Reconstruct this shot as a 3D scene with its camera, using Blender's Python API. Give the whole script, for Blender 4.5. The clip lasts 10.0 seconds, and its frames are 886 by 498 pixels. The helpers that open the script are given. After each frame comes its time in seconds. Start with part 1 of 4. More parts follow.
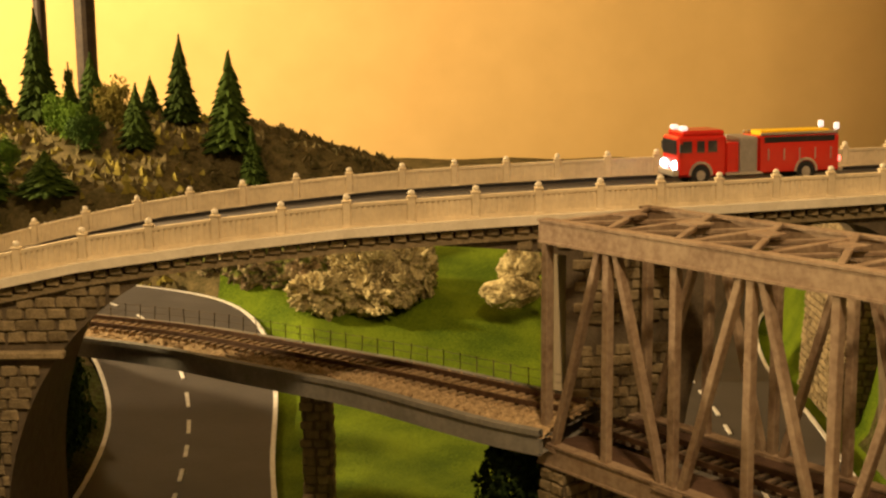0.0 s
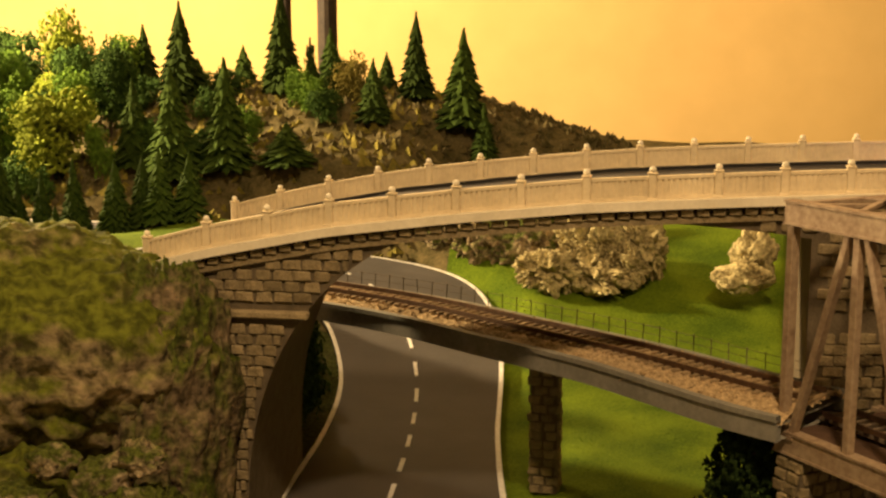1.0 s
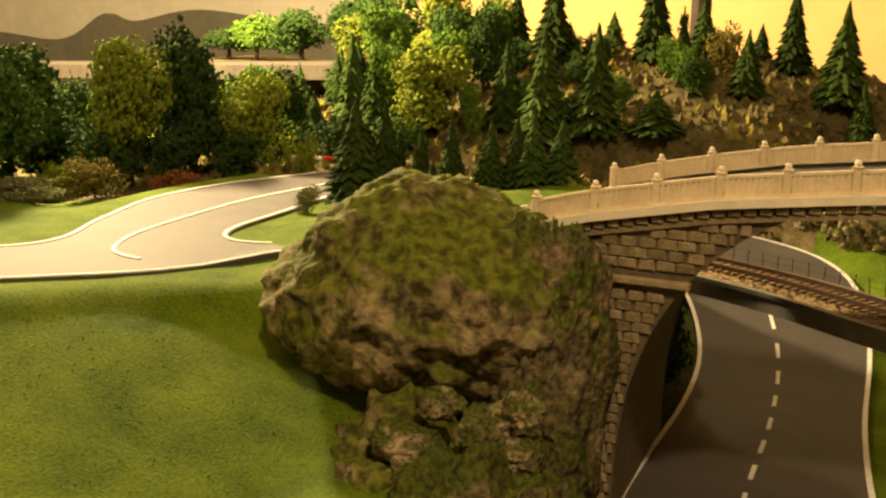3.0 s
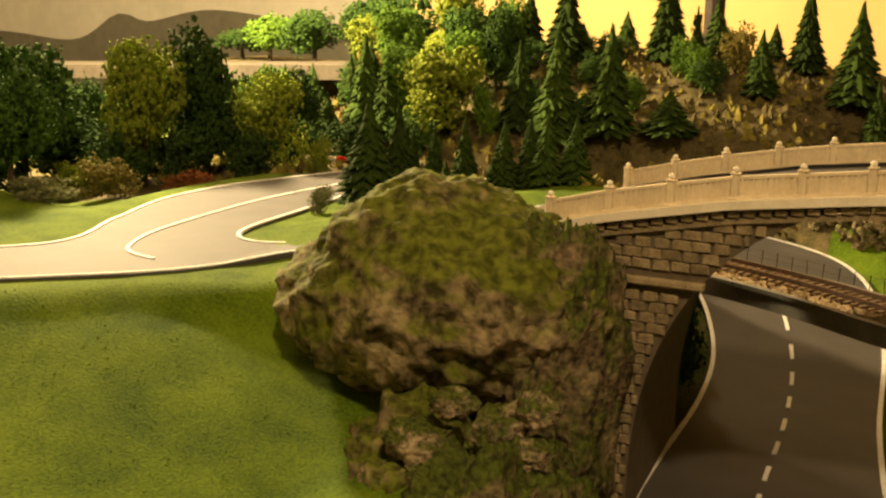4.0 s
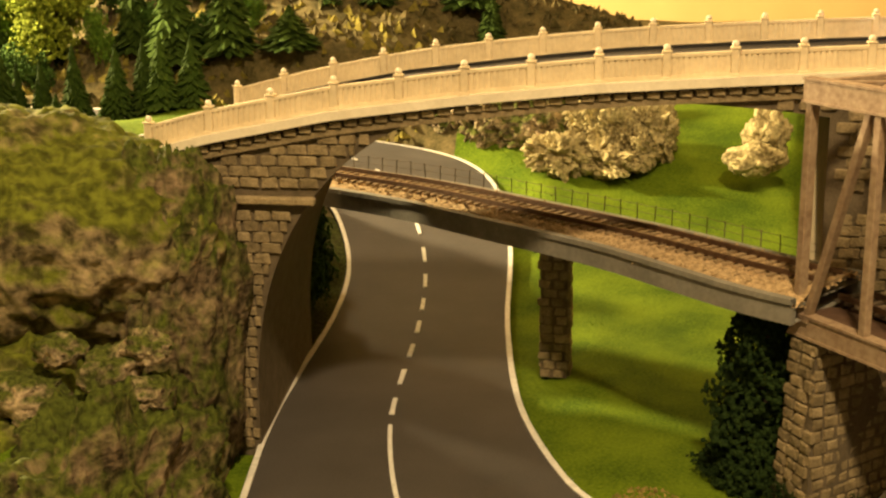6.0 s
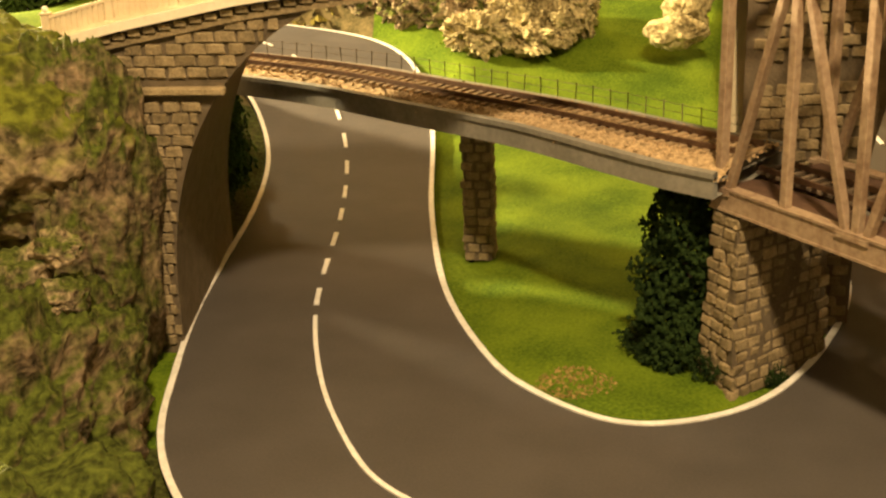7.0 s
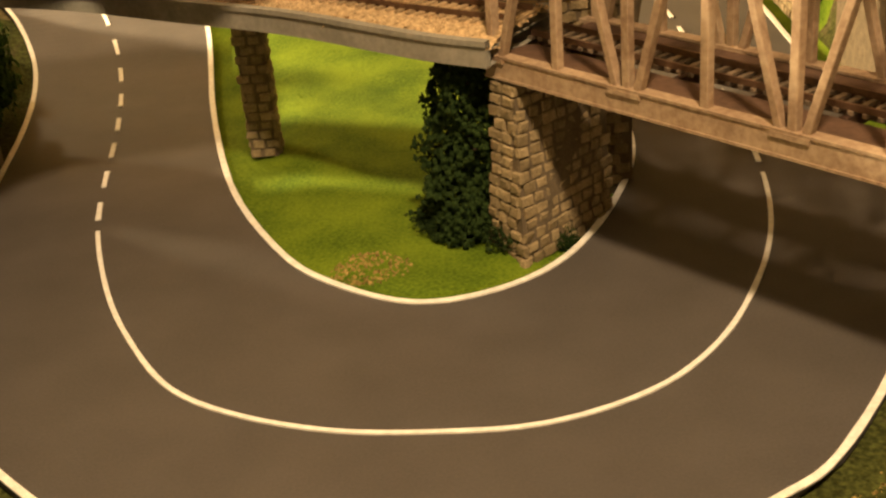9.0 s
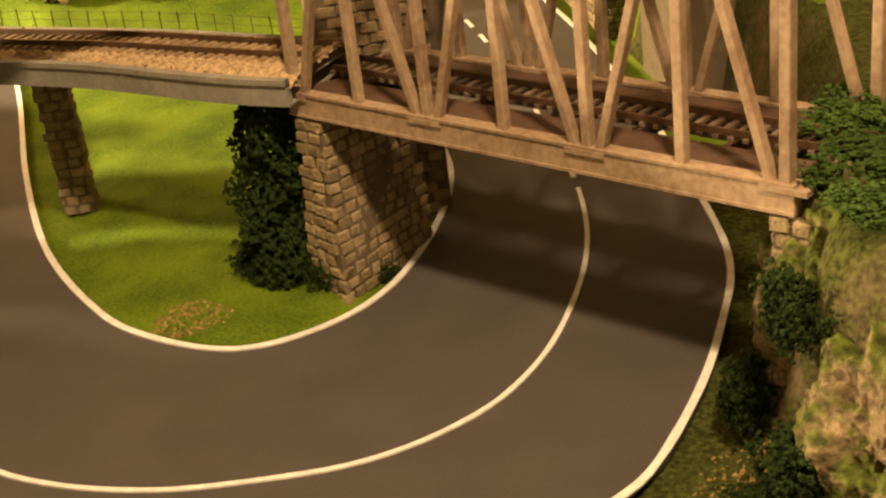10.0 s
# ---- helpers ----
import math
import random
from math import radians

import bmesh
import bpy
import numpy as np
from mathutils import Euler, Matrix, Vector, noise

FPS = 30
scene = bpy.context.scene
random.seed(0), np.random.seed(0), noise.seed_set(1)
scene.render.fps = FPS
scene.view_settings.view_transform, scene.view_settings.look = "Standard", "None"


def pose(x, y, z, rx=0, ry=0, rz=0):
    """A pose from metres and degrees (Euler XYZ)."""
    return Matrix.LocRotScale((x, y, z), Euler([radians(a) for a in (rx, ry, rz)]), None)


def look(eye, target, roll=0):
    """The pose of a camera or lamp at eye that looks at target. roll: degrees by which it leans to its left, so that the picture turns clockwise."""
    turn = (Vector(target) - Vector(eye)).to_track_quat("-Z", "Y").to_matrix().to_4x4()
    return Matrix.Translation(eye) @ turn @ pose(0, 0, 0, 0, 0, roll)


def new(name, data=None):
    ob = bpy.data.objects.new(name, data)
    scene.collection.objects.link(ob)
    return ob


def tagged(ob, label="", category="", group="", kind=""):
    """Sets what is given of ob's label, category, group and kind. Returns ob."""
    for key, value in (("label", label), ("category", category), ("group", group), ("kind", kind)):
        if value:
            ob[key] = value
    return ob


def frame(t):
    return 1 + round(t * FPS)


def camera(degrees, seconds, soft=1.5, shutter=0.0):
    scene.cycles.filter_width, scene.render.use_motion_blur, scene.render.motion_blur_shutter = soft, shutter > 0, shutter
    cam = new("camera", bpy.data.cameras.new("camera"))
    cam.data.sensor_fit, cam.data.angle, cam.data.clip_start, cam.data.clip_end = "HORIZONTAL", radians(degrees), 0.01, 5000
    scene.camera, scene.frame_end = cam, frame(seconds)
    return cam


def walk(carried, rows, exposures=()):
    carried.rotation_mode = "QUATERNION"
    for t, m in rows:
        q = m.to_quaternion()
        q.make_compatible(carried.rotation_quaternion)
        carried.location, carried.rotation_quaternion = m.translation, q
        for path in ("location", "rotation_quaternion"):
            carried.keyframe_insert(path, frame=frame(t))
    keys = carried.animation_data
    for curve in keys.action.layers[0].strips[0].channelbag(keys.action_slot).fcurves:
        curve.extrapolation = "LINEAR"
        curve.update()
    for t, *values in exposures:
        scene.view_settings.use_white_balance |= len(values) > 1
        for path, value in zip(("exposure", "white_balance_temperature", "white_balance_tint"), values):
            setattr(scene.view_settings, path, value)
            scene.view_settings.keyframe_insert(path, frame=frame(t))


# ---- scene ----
cam = camera(38.4, 10.0, soft=2.4)
ROWS = [
    (0, 0.0117, -0.0130, 0.2928, 80.61, 0.53, 2.53),
    (0.5, 0.0069, -0.0132, 0.2894, 80.51, 0.57, 6.90),
    (1, 0.0017, -0.0157, 0.2887, 79.88, 0.03, 12.53),
    (1.5, -0.0032, -0.0197, 0.2906, 78.96, -0.49, 17.43),
    (2, -0.0126, -0.0233, 0.2898, 78.85, -1.04, 22.81),
    (2.5, -0.0206, -0.0273, 0.2888, 78.28, -1.69, 26.73),
    (4, -0.0238, -0.0291, 0.2887, 78.19, -1.60, 28.54),
    (4.5, -0.0151, -0.0231, 0.2879, 78.14, -0.93, 24.26),
    (5, -0.0092, -0.0151, 0.2865, 77.54, -0.35, 20.96),
    (5.5, -0.0044, -0.0101, 0.2844, 76.77, 0.11, 17.09),
    (6, -0.0021, -0.0039, 0.2853, 74.73, 0.64, 12.70),
    (7.5, 0.0013, 0.0133, 0.2809, 67.26, 2.49, 7.21),
    (8, 0.0029, 0.0146, 0.2795, 66.21, 3.12, 3.96),
    (8.5, 0.0081, 0.0143, 0.2776, 66.07, 3.72, 1.17),
    (9, 0.0146, 0.0212, 0.2732, 64.15, 4.38, -0.95),
    (9.5, 0.0232, 0.0248, 0.2686, 63.19, 5.27, -4.12),
    (10, 0.0358, 0.0237, 0.2703, 64.90, 6.36, -8.71),
]
walk(cam, [(t, pose(*row)) for t, *row in ROWS], [(0.0, -0.45, 6900, 18), (1.5, -0.22, 6700, 15), (2.5, -0.28, 6600, 13), (4.2, -0.38, 6500, 11), (5.5, 0.12, 6500, 8), (6.2, 0.5, 6500, 8), (7.5, 0.92, 6300, 15), (9.0, 0.82, 6400, 18), (10.0, 0.70, 6500, 20)])

# ---- world, lamps, exposure ----
world = bpy.data.worlds.new("room_air")
scene.world = world
world.use_nodes = True
world.node_tree.nodes["Background"].inputs[0].default_value = (1.0, 0.72, 0.42, 1)
world.node_tree.nodes["Background"].inputs[1].default_value = 0.012


def area_lamp(name, eye, target, watts, size, colour):
    data = bpy.data.lights.new(name, "AREA")
    data.energy, data.size, data.color = watts, size, colour
    ob = new(name, data)
    ob.matrix_world = look(eye, target)
    return tagged(ob, "warm ceiling lamp over the layout", "lamp", kind="structure")


TUNGSTEN = (1.0, 0.70, 0.36)
area_lamp("ceiling_lamp_1", (0.12, -0.2, 1.2), (0.0, 0.50, 0.0), 17.5, 0.10, TUNGSTEN)
for name, watts, at in (("ceiling_lamp_2", 20, (-0.85, 1.62, 0.80)), ("ceiling_lamp_3", 172, (-1.20, 1.14, 0.55))):
    bulb = bpy.data.lights.new(name, "POINT")
    bulb.energy, bulb.shadow_soft_size, bulb.color = watts, 0.04, (1.0, 0.735, 0.37)
    bulb_ob = tagged(new(name, bulb), "warm ceiling bulb over the hill", "lamp", kind="structure")
    bulb_ob.location = at


# ---- materials ----
def mat(name, dark, light, scale=120.0, rough=0.85, bump=0.3, metal=0.0, fine=6.0, vary=0.12, moss=None, emit=0.0, gloss=0.3, sharp=0.16, deep=0.002):
    m = bpy.data.materials.new(name)
    m.use_nodes = True
    t = m.node_tree
    n, link = t.nodes, t.links
    b = n["Principled BSDF"]
    geo = n.new("ShaderNodeNewGeometry")
    big = n.new("ShaderNodeTexNoise")
    big.inputs["Scale"].default_value, big.inputs["Detail"].default_value = scale, 6
    small = n.new("ShaderNodeTexNoise")
    small.inputs["Scale"].default_value, small.inputs["Detail"].default_value = scale * fine, 4
    link.new(geo.outputs["Position"], big.inputs["Vector"])
    link.new(geo.outputs["Position"], small.inputs["Vector"])
    both = n.new("ShaderNodeMix")
    both.data_type = "FLOAT"
    both.inputs["Factor"].default_value = 0.45
    link.new(big.outputs["Fac"], both.inputs["A"])
    link.new(small.outputs["Fac"], both.inputs["B"])
    ramp = n.new("ShaderNodeValToRGB")
    ramp.color_ramp.elements[0].position, ramp.color_ramp.elements[1].position = 0.5 - sharp, 0.5 + sharp
    ramp.color_ramp.elements[0].color, ramp.color_ramp.elements[1].color = (*dark, 1), (*light, 1)
    link.new(both.outputs["Result"], ramp.inputs["Fac"])
    out = ramp.outputs["Color"]
    if moss:
        sep = n.new("ShaderNodeSeparateXYZ")
        link.new(geo.outputs["Normal"], sep.inputs[0])
        mm = n.new("ShaderNodeMath")
        mm.operation = "MULTIPLY_ADD"
        mm.inputs[1].default_value, mm.inputs[2].default_value = 0.22, 0.02
        link.new(sep.outputs["Z"], mm.inputs[0])
        patch = n.new("ShaderNodeTexNoise")
        patch.inputs["Scale"].default_value, patch.inputs["Detail"].default_value, patch.inputs["Roughness"].default_value = scale * 0.55, 9, 0.68
        link.new(geo.outputs["Position"], patch.inputs["Vector"])
        mn = n.new("ShaderNodeMath")
        mn.operation = "ADD"
        link.new(mm.outputs[0], mn.inputs[0])
        link.new(patch.outputs["Fac"], mn.inputs[1])
        r2 = n.new("ShaderNodeValToRGB")
        r2.color_ramp.elements[0].position, r2.color_ramp.elements[1].position = 0.46, 0.66
        link.new(mn.outputs[0], r2.inputs["Fac"])
        mx = n.new("ShaderNodeMix")
        mx.data_type = "RGBA"
        tuft = n.new("ShaderNodeValToRGB")
        tuft.color_ramp.elements[0].position, tuft.color_ramp.elements[1].position = 0.36, 0.66
        tuft.color_ramp.elements[0].color, tuft.color_ramp.elements[1].color = (*[c * 0.45 for c in moss], 1), (*[c * 1.5 for c in moss], 1)
        link.new(small.outputs["Fac"], tuft.inputs["Fac"])
        link.new(tuft.outputs["Color"], mx.inputs["B"])
        link.new(r2.outputs["Color"], mx.inputs["Factor"])
        link.new(out, mx.inputs["A"])
        out = mx.outputs["Result"]
    info = n.new("ShaderNodeObjectInfo")
    hsv = n.new("ShaderNodeHueSaturation")
    rng = n.new("ShaderNodeMapRange")
    rng.inputs["To Min"].default_value, rng.inputs["To Max"].default_value = 1 - vary, 1 + vary
    link.new(info.outputs["Random"], rng.inputs["Value"])
    link.new(rng.outputs["Result"], hsv.inputs["Value"])
    link.new(out, hsv.inputs["Color"])
    link.new(hsv.outputs["Color"], b.inputs["Base Color"])
    b.inputs["Roughness"].default_value, b.inputs["Metallic"].default_value = rough, metal
    b.inputs["Specular IOR Level"].default_value = gloss
    if bump:
        bp = n.new("ShaderNodeBump")
        bp.inputs["Strength"].default_value, bp.inputs["Distance"].default_value = bump, deep
        link.new(both.outputs["Result"], bp.inputs["Height"])
        link.new(bp.outputs["Normal"], b.inputs["Normal"])
    if emit:
        b.inputs["Emission Color"].default_value = (*light, 1)
        b.inputs["Emission Strength"].default_value = emit
    return m


ASPHALT = mat("asphalt", (0.049, 0.045, 0.042), (0.070, 0.064, 0.060), 25, 0.75, 0.12, fine=30, vary=0, gloss=0.3)
PAINT = mat("road_paint", (0.52, 0.52, 0.49), (0.80, 0.80, 0.77), 180, 0.7, 0.2, vary=0)
GRASS = mat("grass_flock", (0.040, 0.078, 0.004), (0.134, 0.197, 0.011), 21, 0.95, 0.8, fine=26, vary=0, gloss=0.1, sharp=0.14)
SCRUB = mat("scrub_earth", (0.035, 0.034, 0.012), (0.15, 0.12, 0.055), 60, 0.95, 0.8, vary=0, gloss=0.1)
EARTH = mat("earth_bank", (0.04, 0.032, 0.018), (0.13, 0.10, 0.055), 70, 0.95, 0.8, vary=0, gloss=0.1, moss=(0.045, 0.052, 0.012))
ROCK = mat("mossy_rock", (0.050, 0.040, 0.020), (0.37, 0.29, 0.165), 40, 0.92, 1.0, vary=0.05, moss=(0.098, 0.112, 0.013), gloss=0.15, sharp=0.11, deep=0.004, fine=4.0)
BANK_ROCK = mat("brown_bank_rock", (0.034, 0.026, 0.014), (0.29, 0.215, 0.130), 60, 0.92, 1.0, vary=0.05, moss=(0.062, 0.078, 0.012), gloss=0.15, sharp=0.14, deep=0.004, fine=4.0)
PALE_ROCK = mat("pale_rock", (0.15, 0.118, 0.05), (0.62, 0.545, 0.29), 60, 0.9, 1.0, vary=0.12, gloss=0.15, sharp=0.12, deep=0.005)
TAN_ROCK = mat("tan_rock", (0.07, 0.05, 0.03), (0.56, 0.44, 0.28), 70, 0.92, 1.0, vary=0.1, moss=(0.07, 0.085, 0.015), gloss=0.15, sharp=0.10, deep=0.004)
STONE = mat("cut_stone", (0.15, 0.118, 0.066), (0.33, 0.265, 0.155), 150, 0.9, 0.8, vary=0.25, gloss=0.2)
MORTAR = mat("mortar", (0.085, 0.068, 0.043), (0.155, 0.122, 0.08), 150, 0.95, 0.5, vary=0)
CREAM = mat("cream_plastic", (0.60, 0.50, 0.33), (0.78, 0.67, 0.46), 60, 0.6, 0.1, vary=0.05)
WHITE_EDGE = mat("pale_edge", (0.68, 0.62, 0.47), (0.84, 0.78, 0.62), 90, 0.6, 0.1, vary=0.03)
CONCRETE = mat("concrete", (0.17, 0.165, 0.14), (0.26, 0.25, 0.215), 60, 0.85, 0.25, vary=0.03)
BALLAST = mat("ballast", (0.20, 0.14, 0.07), (0.66, 0.49, 0.28), 350, 0.95, 1.0, fine=3, vary=0)
SLEEPER = mat("sleeper_wood", (0.08, 0.06, 0.04), (0.19, 0.145, 0.10), 300, 0.9, 0.4, vary=0.25)
DUSTY_SLEEPER = mat("ballast_dusted_sleeper", (0.17, 0.12, 0.065), (0.40, 0.295, 0.17), 300, 0.9, 0.4, vary=0.2)
RAIL = mat("rusty_rail", (0.075, 0.042, 0.024), (0.15, 0.09, 0.055), 300, 0.55, 0.2, metal=0.5, vary=0)
TRUSS = mat("weathered_truss", (0.19, 0.125, 0.08), (0.37, 0.285, 0.195), 40, 0.7, 0.15, fine=8, vary=0.07)
TRUSS_DECK = mat("rust_brown_deck", (0.05, 0.028, 0.018), (0.10, 0.058, 0.038), 60, 0.8, 0.2, vary=0.03)
NEEDLES = mat("conifer_needles", (0.011, 0.025, 0.004), (0.045, 0.076, 0.012), 250, 0.95, 0.3, vary=0.35, gloss=0.1)
LEAF_DARK = mat("dark_foliage", (0.015, 0.04, 0.008), (0.06, 0.11, 0.02), 220, 0.95, 0.3, vary=0.3, gloss=0.1)
LEAF_DEEP = mat("deep_green_foliage", (0.006, 0.016, 0.004), (0.025, 0.045, 0.010), 220, 0.95, 0.3, vary=0.1, gloss=0.1)
LEAF_YELLOW = mat("yellow_green_foliage", (0.07, 0.10, 0.012), (0.27, 0.33, 0.035), 220, 0.95, 0.3, vary=0.15, gloss=0.1)
LEAF_GREEN = mat("fresh_green_foliage", (0.035, 0.085, 0.010), (0.13, 0.22, 0.026), 220, 0.95, 0.3, vary=0.25, gloss=0.1)
STRAW = mat("dry_straw", (0.16, 0.12, 0.035), (0.40, 0.29, 0.10), 220, 0.95, 0.3, vary=0.2, gloss=0.1)
LEAF_BROWN = mat("olive_brown_foliage", (0.09, 0.08, 0.016), (0.26, 0.22, 0.05), 220, 0.95, 0.3, vary=0.2, gloss=0.1)
LEAF_RED = mat("red_brown_foliage", (0.12, 0.04, 0.015), (0.30, 0.12, 0.04), 220, 0.95, 0.3, vary=0.2, gloss=0.1)
LEAF_GREY = mat("grey_green_foliage", (0.10, 0.11, 0.05), (0.27, 0.28, 0.14), 220, 0.95, 0.3, vary=0.2, gloss=0.1)
BARK = mat("bark", (0.03, 0.02, 0.012), (0.08, 0.055, 0.035), 300, 0.95, 0.6, vary=0.2)
WALL = mat("yellow_ochre_wall", (0.62, 0.43, 0.17), (0.70, 0.49, 0.20), 3, 0.8, 0.03, vary=0)
BACKDROP = mat("painted_sky", (0.40, 0.38, 0.31), (0.50, 0.47, 0.38), 6, 0.85, 0.03, vary=0)
BACK_HILL = mat("painted_hills", (0.09, 0.085, 0.06), (0.13, 0.12, 0.085), 8, 0.85, 0.03, vary=0)
PLASTER = mat("plain_plaster", (0.45, 0.40, 0.32), (0.5, 0.45, 0.36), 5, 0.85, 0.03, vary=0)
FASCIA = mat("grey_fascia", (0.085, 0.075, 0.058), (0.13, 0.115, 0.09), 15, 0.8, 0.1, vary=0)
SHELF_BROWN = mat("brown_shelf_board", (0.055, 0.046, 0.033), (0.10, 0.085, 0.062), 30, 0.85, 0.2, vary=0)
WIRE_GREY = mat("grey_fence_wire", (0.06, 0.05, 0.035), (0.13, 0.11, 0.08), 200, 0.7, 0.1, vary=0.2)
POLE_DARK = mat("dark_pole", (0.02, 0.014, 0.01), (0.05, 0.035, 0.022), 60, 0.6, 0.1, vary=0.1)
RED = mat("red_gloss_paint", (0.50, 0.016, 0.010), (0.58, 0.022, 0.012), 60, 0.25, 0.0, vary=0, gloss=0.5)
YELLOW = mat("yellow_hose_bed", (0.80, 0.50, 0.01), (0.86, 0.58, 0.015), 90, 0.5, 0.1, vary=0)
SILVER = mat("silver_trim", (0.45, 0.43, 0.40), (0.6, 0.58, 0.54), 200, 0.3, 0.05, metal=0.8, vary=0)
GREY_PANEL = mat("grey_pump_panel", (0.22, 0.20, 0.17), (0.32, 0.29, 0.25), 300, 0.5, 0.2, vary=0)
RUBBER = mat("black_rubber", (0.012, 0.012, 0.012), (0.025, 0.024, 0.022), 200, 0.8, 0.1, vary=0)
GLASS_DARK = mat("dark_cab_glass", (0.02, 0.02, 0.022), (0.035, 0.035, 0.04), 50, 0.08, 0.0, vary=0, gloss=0.8)
LAMP_WHITE = mat("lit_white_lamp", (0.7, 0.8, 1.0), (0.8, 0.88, 1.0), 50, 0.3, 0.0, vary=0, emit=22.0)
LAMP_RED = mat("lit_red_lamp", (1.0, 0.08, 0.05), (1.0, 0.12, 0.08), 50, 0.3, 0.0, vary=0, emit=7.0)
LAMP_PALE = mat("pale_beacon", (0.8, 0.8, 0.8), (0.9, 0.9, 0.9), 50, 0.2, 0.0, vary=0, emit=1.0)


# ---- building helpers ----
def part(name, bm, material, parent=None, label="", smooth=False):
    me = bpy.data.meshes.new(name)
    bm.to_mesh(me)
    bm.free()
    if material:
        me.materials.append(material)
    if smooth:
        me.polygons.foreach_set("use_smooth", [True] * len(me.polygons))
    ob = new(name, me)
    if parent:
        ob.parent = parent
    if label:
        tagged(ob, label)
    return ob


def share(name, me, parent, m):
    ob = new(name, me)
    ob.parent = parent
    ob.matrix_basis = m
    return ob


def thing(name, label, category, at=(0, 0, 0), group="", kind="", turn=0.0):
    ob = new(name)
    ob.matrix_basis = pose(*at, 0, 0, turn)
    ob.empty_display_size = 0.01
    return tagged(ob, label, category, group, kind)


def mesh_of(name, verts, faces, material, parent=None, smooth=False):
    me = bpy.data.meshes.new(name)
    me.from_pydata([tuple(v) for v in verts], [], faces)
    me.materials.append(material)
    if smooth:
        me.polygons.foreach_set("use_smooth", [True] * len(me.polygons))
    ob = new(name, me)
    if parent:
        ob.parent = parent
    return ob


def box(bm, c, size, m=None, bevel=0.0):
    g = bmesh.ops.create_cube(bm, size=1)["verts"]
    bmesh.ops.scale(bm, vec=size, verts=g)
    if bevel:
        es = list({e for v in g for e in v.link_edges})
        r = bmesh.ops.bevel(bm, geom=es, offset=bevel, segments=1, affect="EDGES")
        g = list({v for f in r["faces"] for v in f.verts} | {v for v in g if v.is_valid})
    if m:
        bmesh.ops.transform(bm, matrix=m, verts=g)
    bmesh.ops.translate(bm, vec=c, verts=g)
    return g


def stick(bm, p, q, w, h, up=(0, 0, 1), bevel=0.0):
    """A bar of section w (sideways) x h (along up) from p to q."""
    p, q, up = Vector(p), Vector(q), Vector(up)
    d = (q - p)
    x = d.normalized()
    y = up.cross(x)
    if y.length < 1e-4:
        y = Vector((0, 1, 0)).cross(x)
    y.normalize()
    z = x.cross(y)
    m = Matrix((x, y, z)).transposed().to_4x4()
    return box(bm, (p + q) / 2, (d.length, w, h), m, bevel)


def tube(bm, p, q, r1, r2, n=8):
    p, q = Vector(p), Vector(q)
    d = q - p
    m = Matrix.Translation((p + q) / 2) @ d.to_track_quat("Z", "Y").to_matrix().to_4x4()
    return bmesh.ops.create_cone(bm, cap_ends=True, segments=n, radius1=r1, radius2=r2, depth=d.length, matrix=m)["verts"]


def lerp(a, b, f):
    return a + (b - a) * f


def ss(a, b, v):
    f = np.clip((np.asarray(v, float) - a) / (b - a), 0, 1)
    return f * f * (3 - 2 * f)


def curve(points, step=0.008):
    """Catmull-Rom through the points, at even steps."""
    p = np.array(points, float)
    p = np.vstack([2 * p[0] - p[1], p, 2 * p[-1] - p[-2]])
    out = []
    for i in range(1, len(p) - 2):
        for f in np.linspace(0, 1, 24, endpoint=False):
            out.append(0.5 * (2 * p[i] + (p[i + 1] - p[i - 1]) * f + (2 * p[i - 1] - 5 * p[i] + 4 * p[i + 1] - p[i + 2]) * f * f + (3 * p[i] - p[i - 1] - 3 * p[i + 1] + p[i + 2]) * f ** 3))
    out.append(p[-2])
    out = np.array(out)
    s = np.concatenate([[0], np.cumsum(np.linalg.norm(np.diff(out, axis=0), axis=1))])
    n = max(2, int(round(s[-1] / step)))
    u = np.linspace(0, s[-1], n + 1)
    return np.stack([np.interp(u, s, out[:, k]) for k in range(out.shape[1])], 1)


def sides(line):
    """Unit normals to the left of a plan line."""
    d = np.gradient(line[:, :2], axis=0)
    d /= np.linalg.norm(d, axis=1)[:, None]
    return np.stack([-d[:, 1], d[:, 0]], 1)


# ---- plan of the roads, rails and ground ----
LOOP_OUTER = curve([(-0.60, 0.96), (-0.54, 1.0), (-0.45, 1.03), (-0.385, 1.036), (-0.345, 1.018), (-0.316, 0.982), (-0.289, 0.915), (-0.272, 0.82), (-0.26, 0.71), (-0.25, 0.632), (-0.237, 0.568),
                    (-0.222, 0.507), (-0.202, 0.463), (-0.172, 0.423), (-0.12, 0.375), (-0.055, 0.346), (0.02, 0.338), (0.08, 0.352), (0.117, 0.373), (0.139, 0.39), (0.171, 0.434),
                    (0.196, 0.479), (0.22, 0.533), (0.232, 0.6), (0.246, 0.75), (0.253, 0.95), (0.252, 1.125), (0.283, 1.3), (0.35, 1.45)])
LOOP_INNER = curve([(-0.67, 1.06), (-0.57, 1.125), (-0.46, 1.158), (-0.38, 1.166), (-0.289, 1.168), (-0.233, 1.140), (-0.196, 1.078), (-0.170, 0.98), (-0.146, 0.83), (-0.115, 0.69), (-0.079, 0.6), (-0.05, 0.56), (-0.01, 0.534),
                    (0.03, 0.542), (0.063, 0.571), (0.092, 0.628), (0.112, 0.695), (0.114, 0.76), (0.105, 0.86), (0.1, 1.0), (0.1, 1.12), (0.13, 1.34), (0.22, 1.53)])
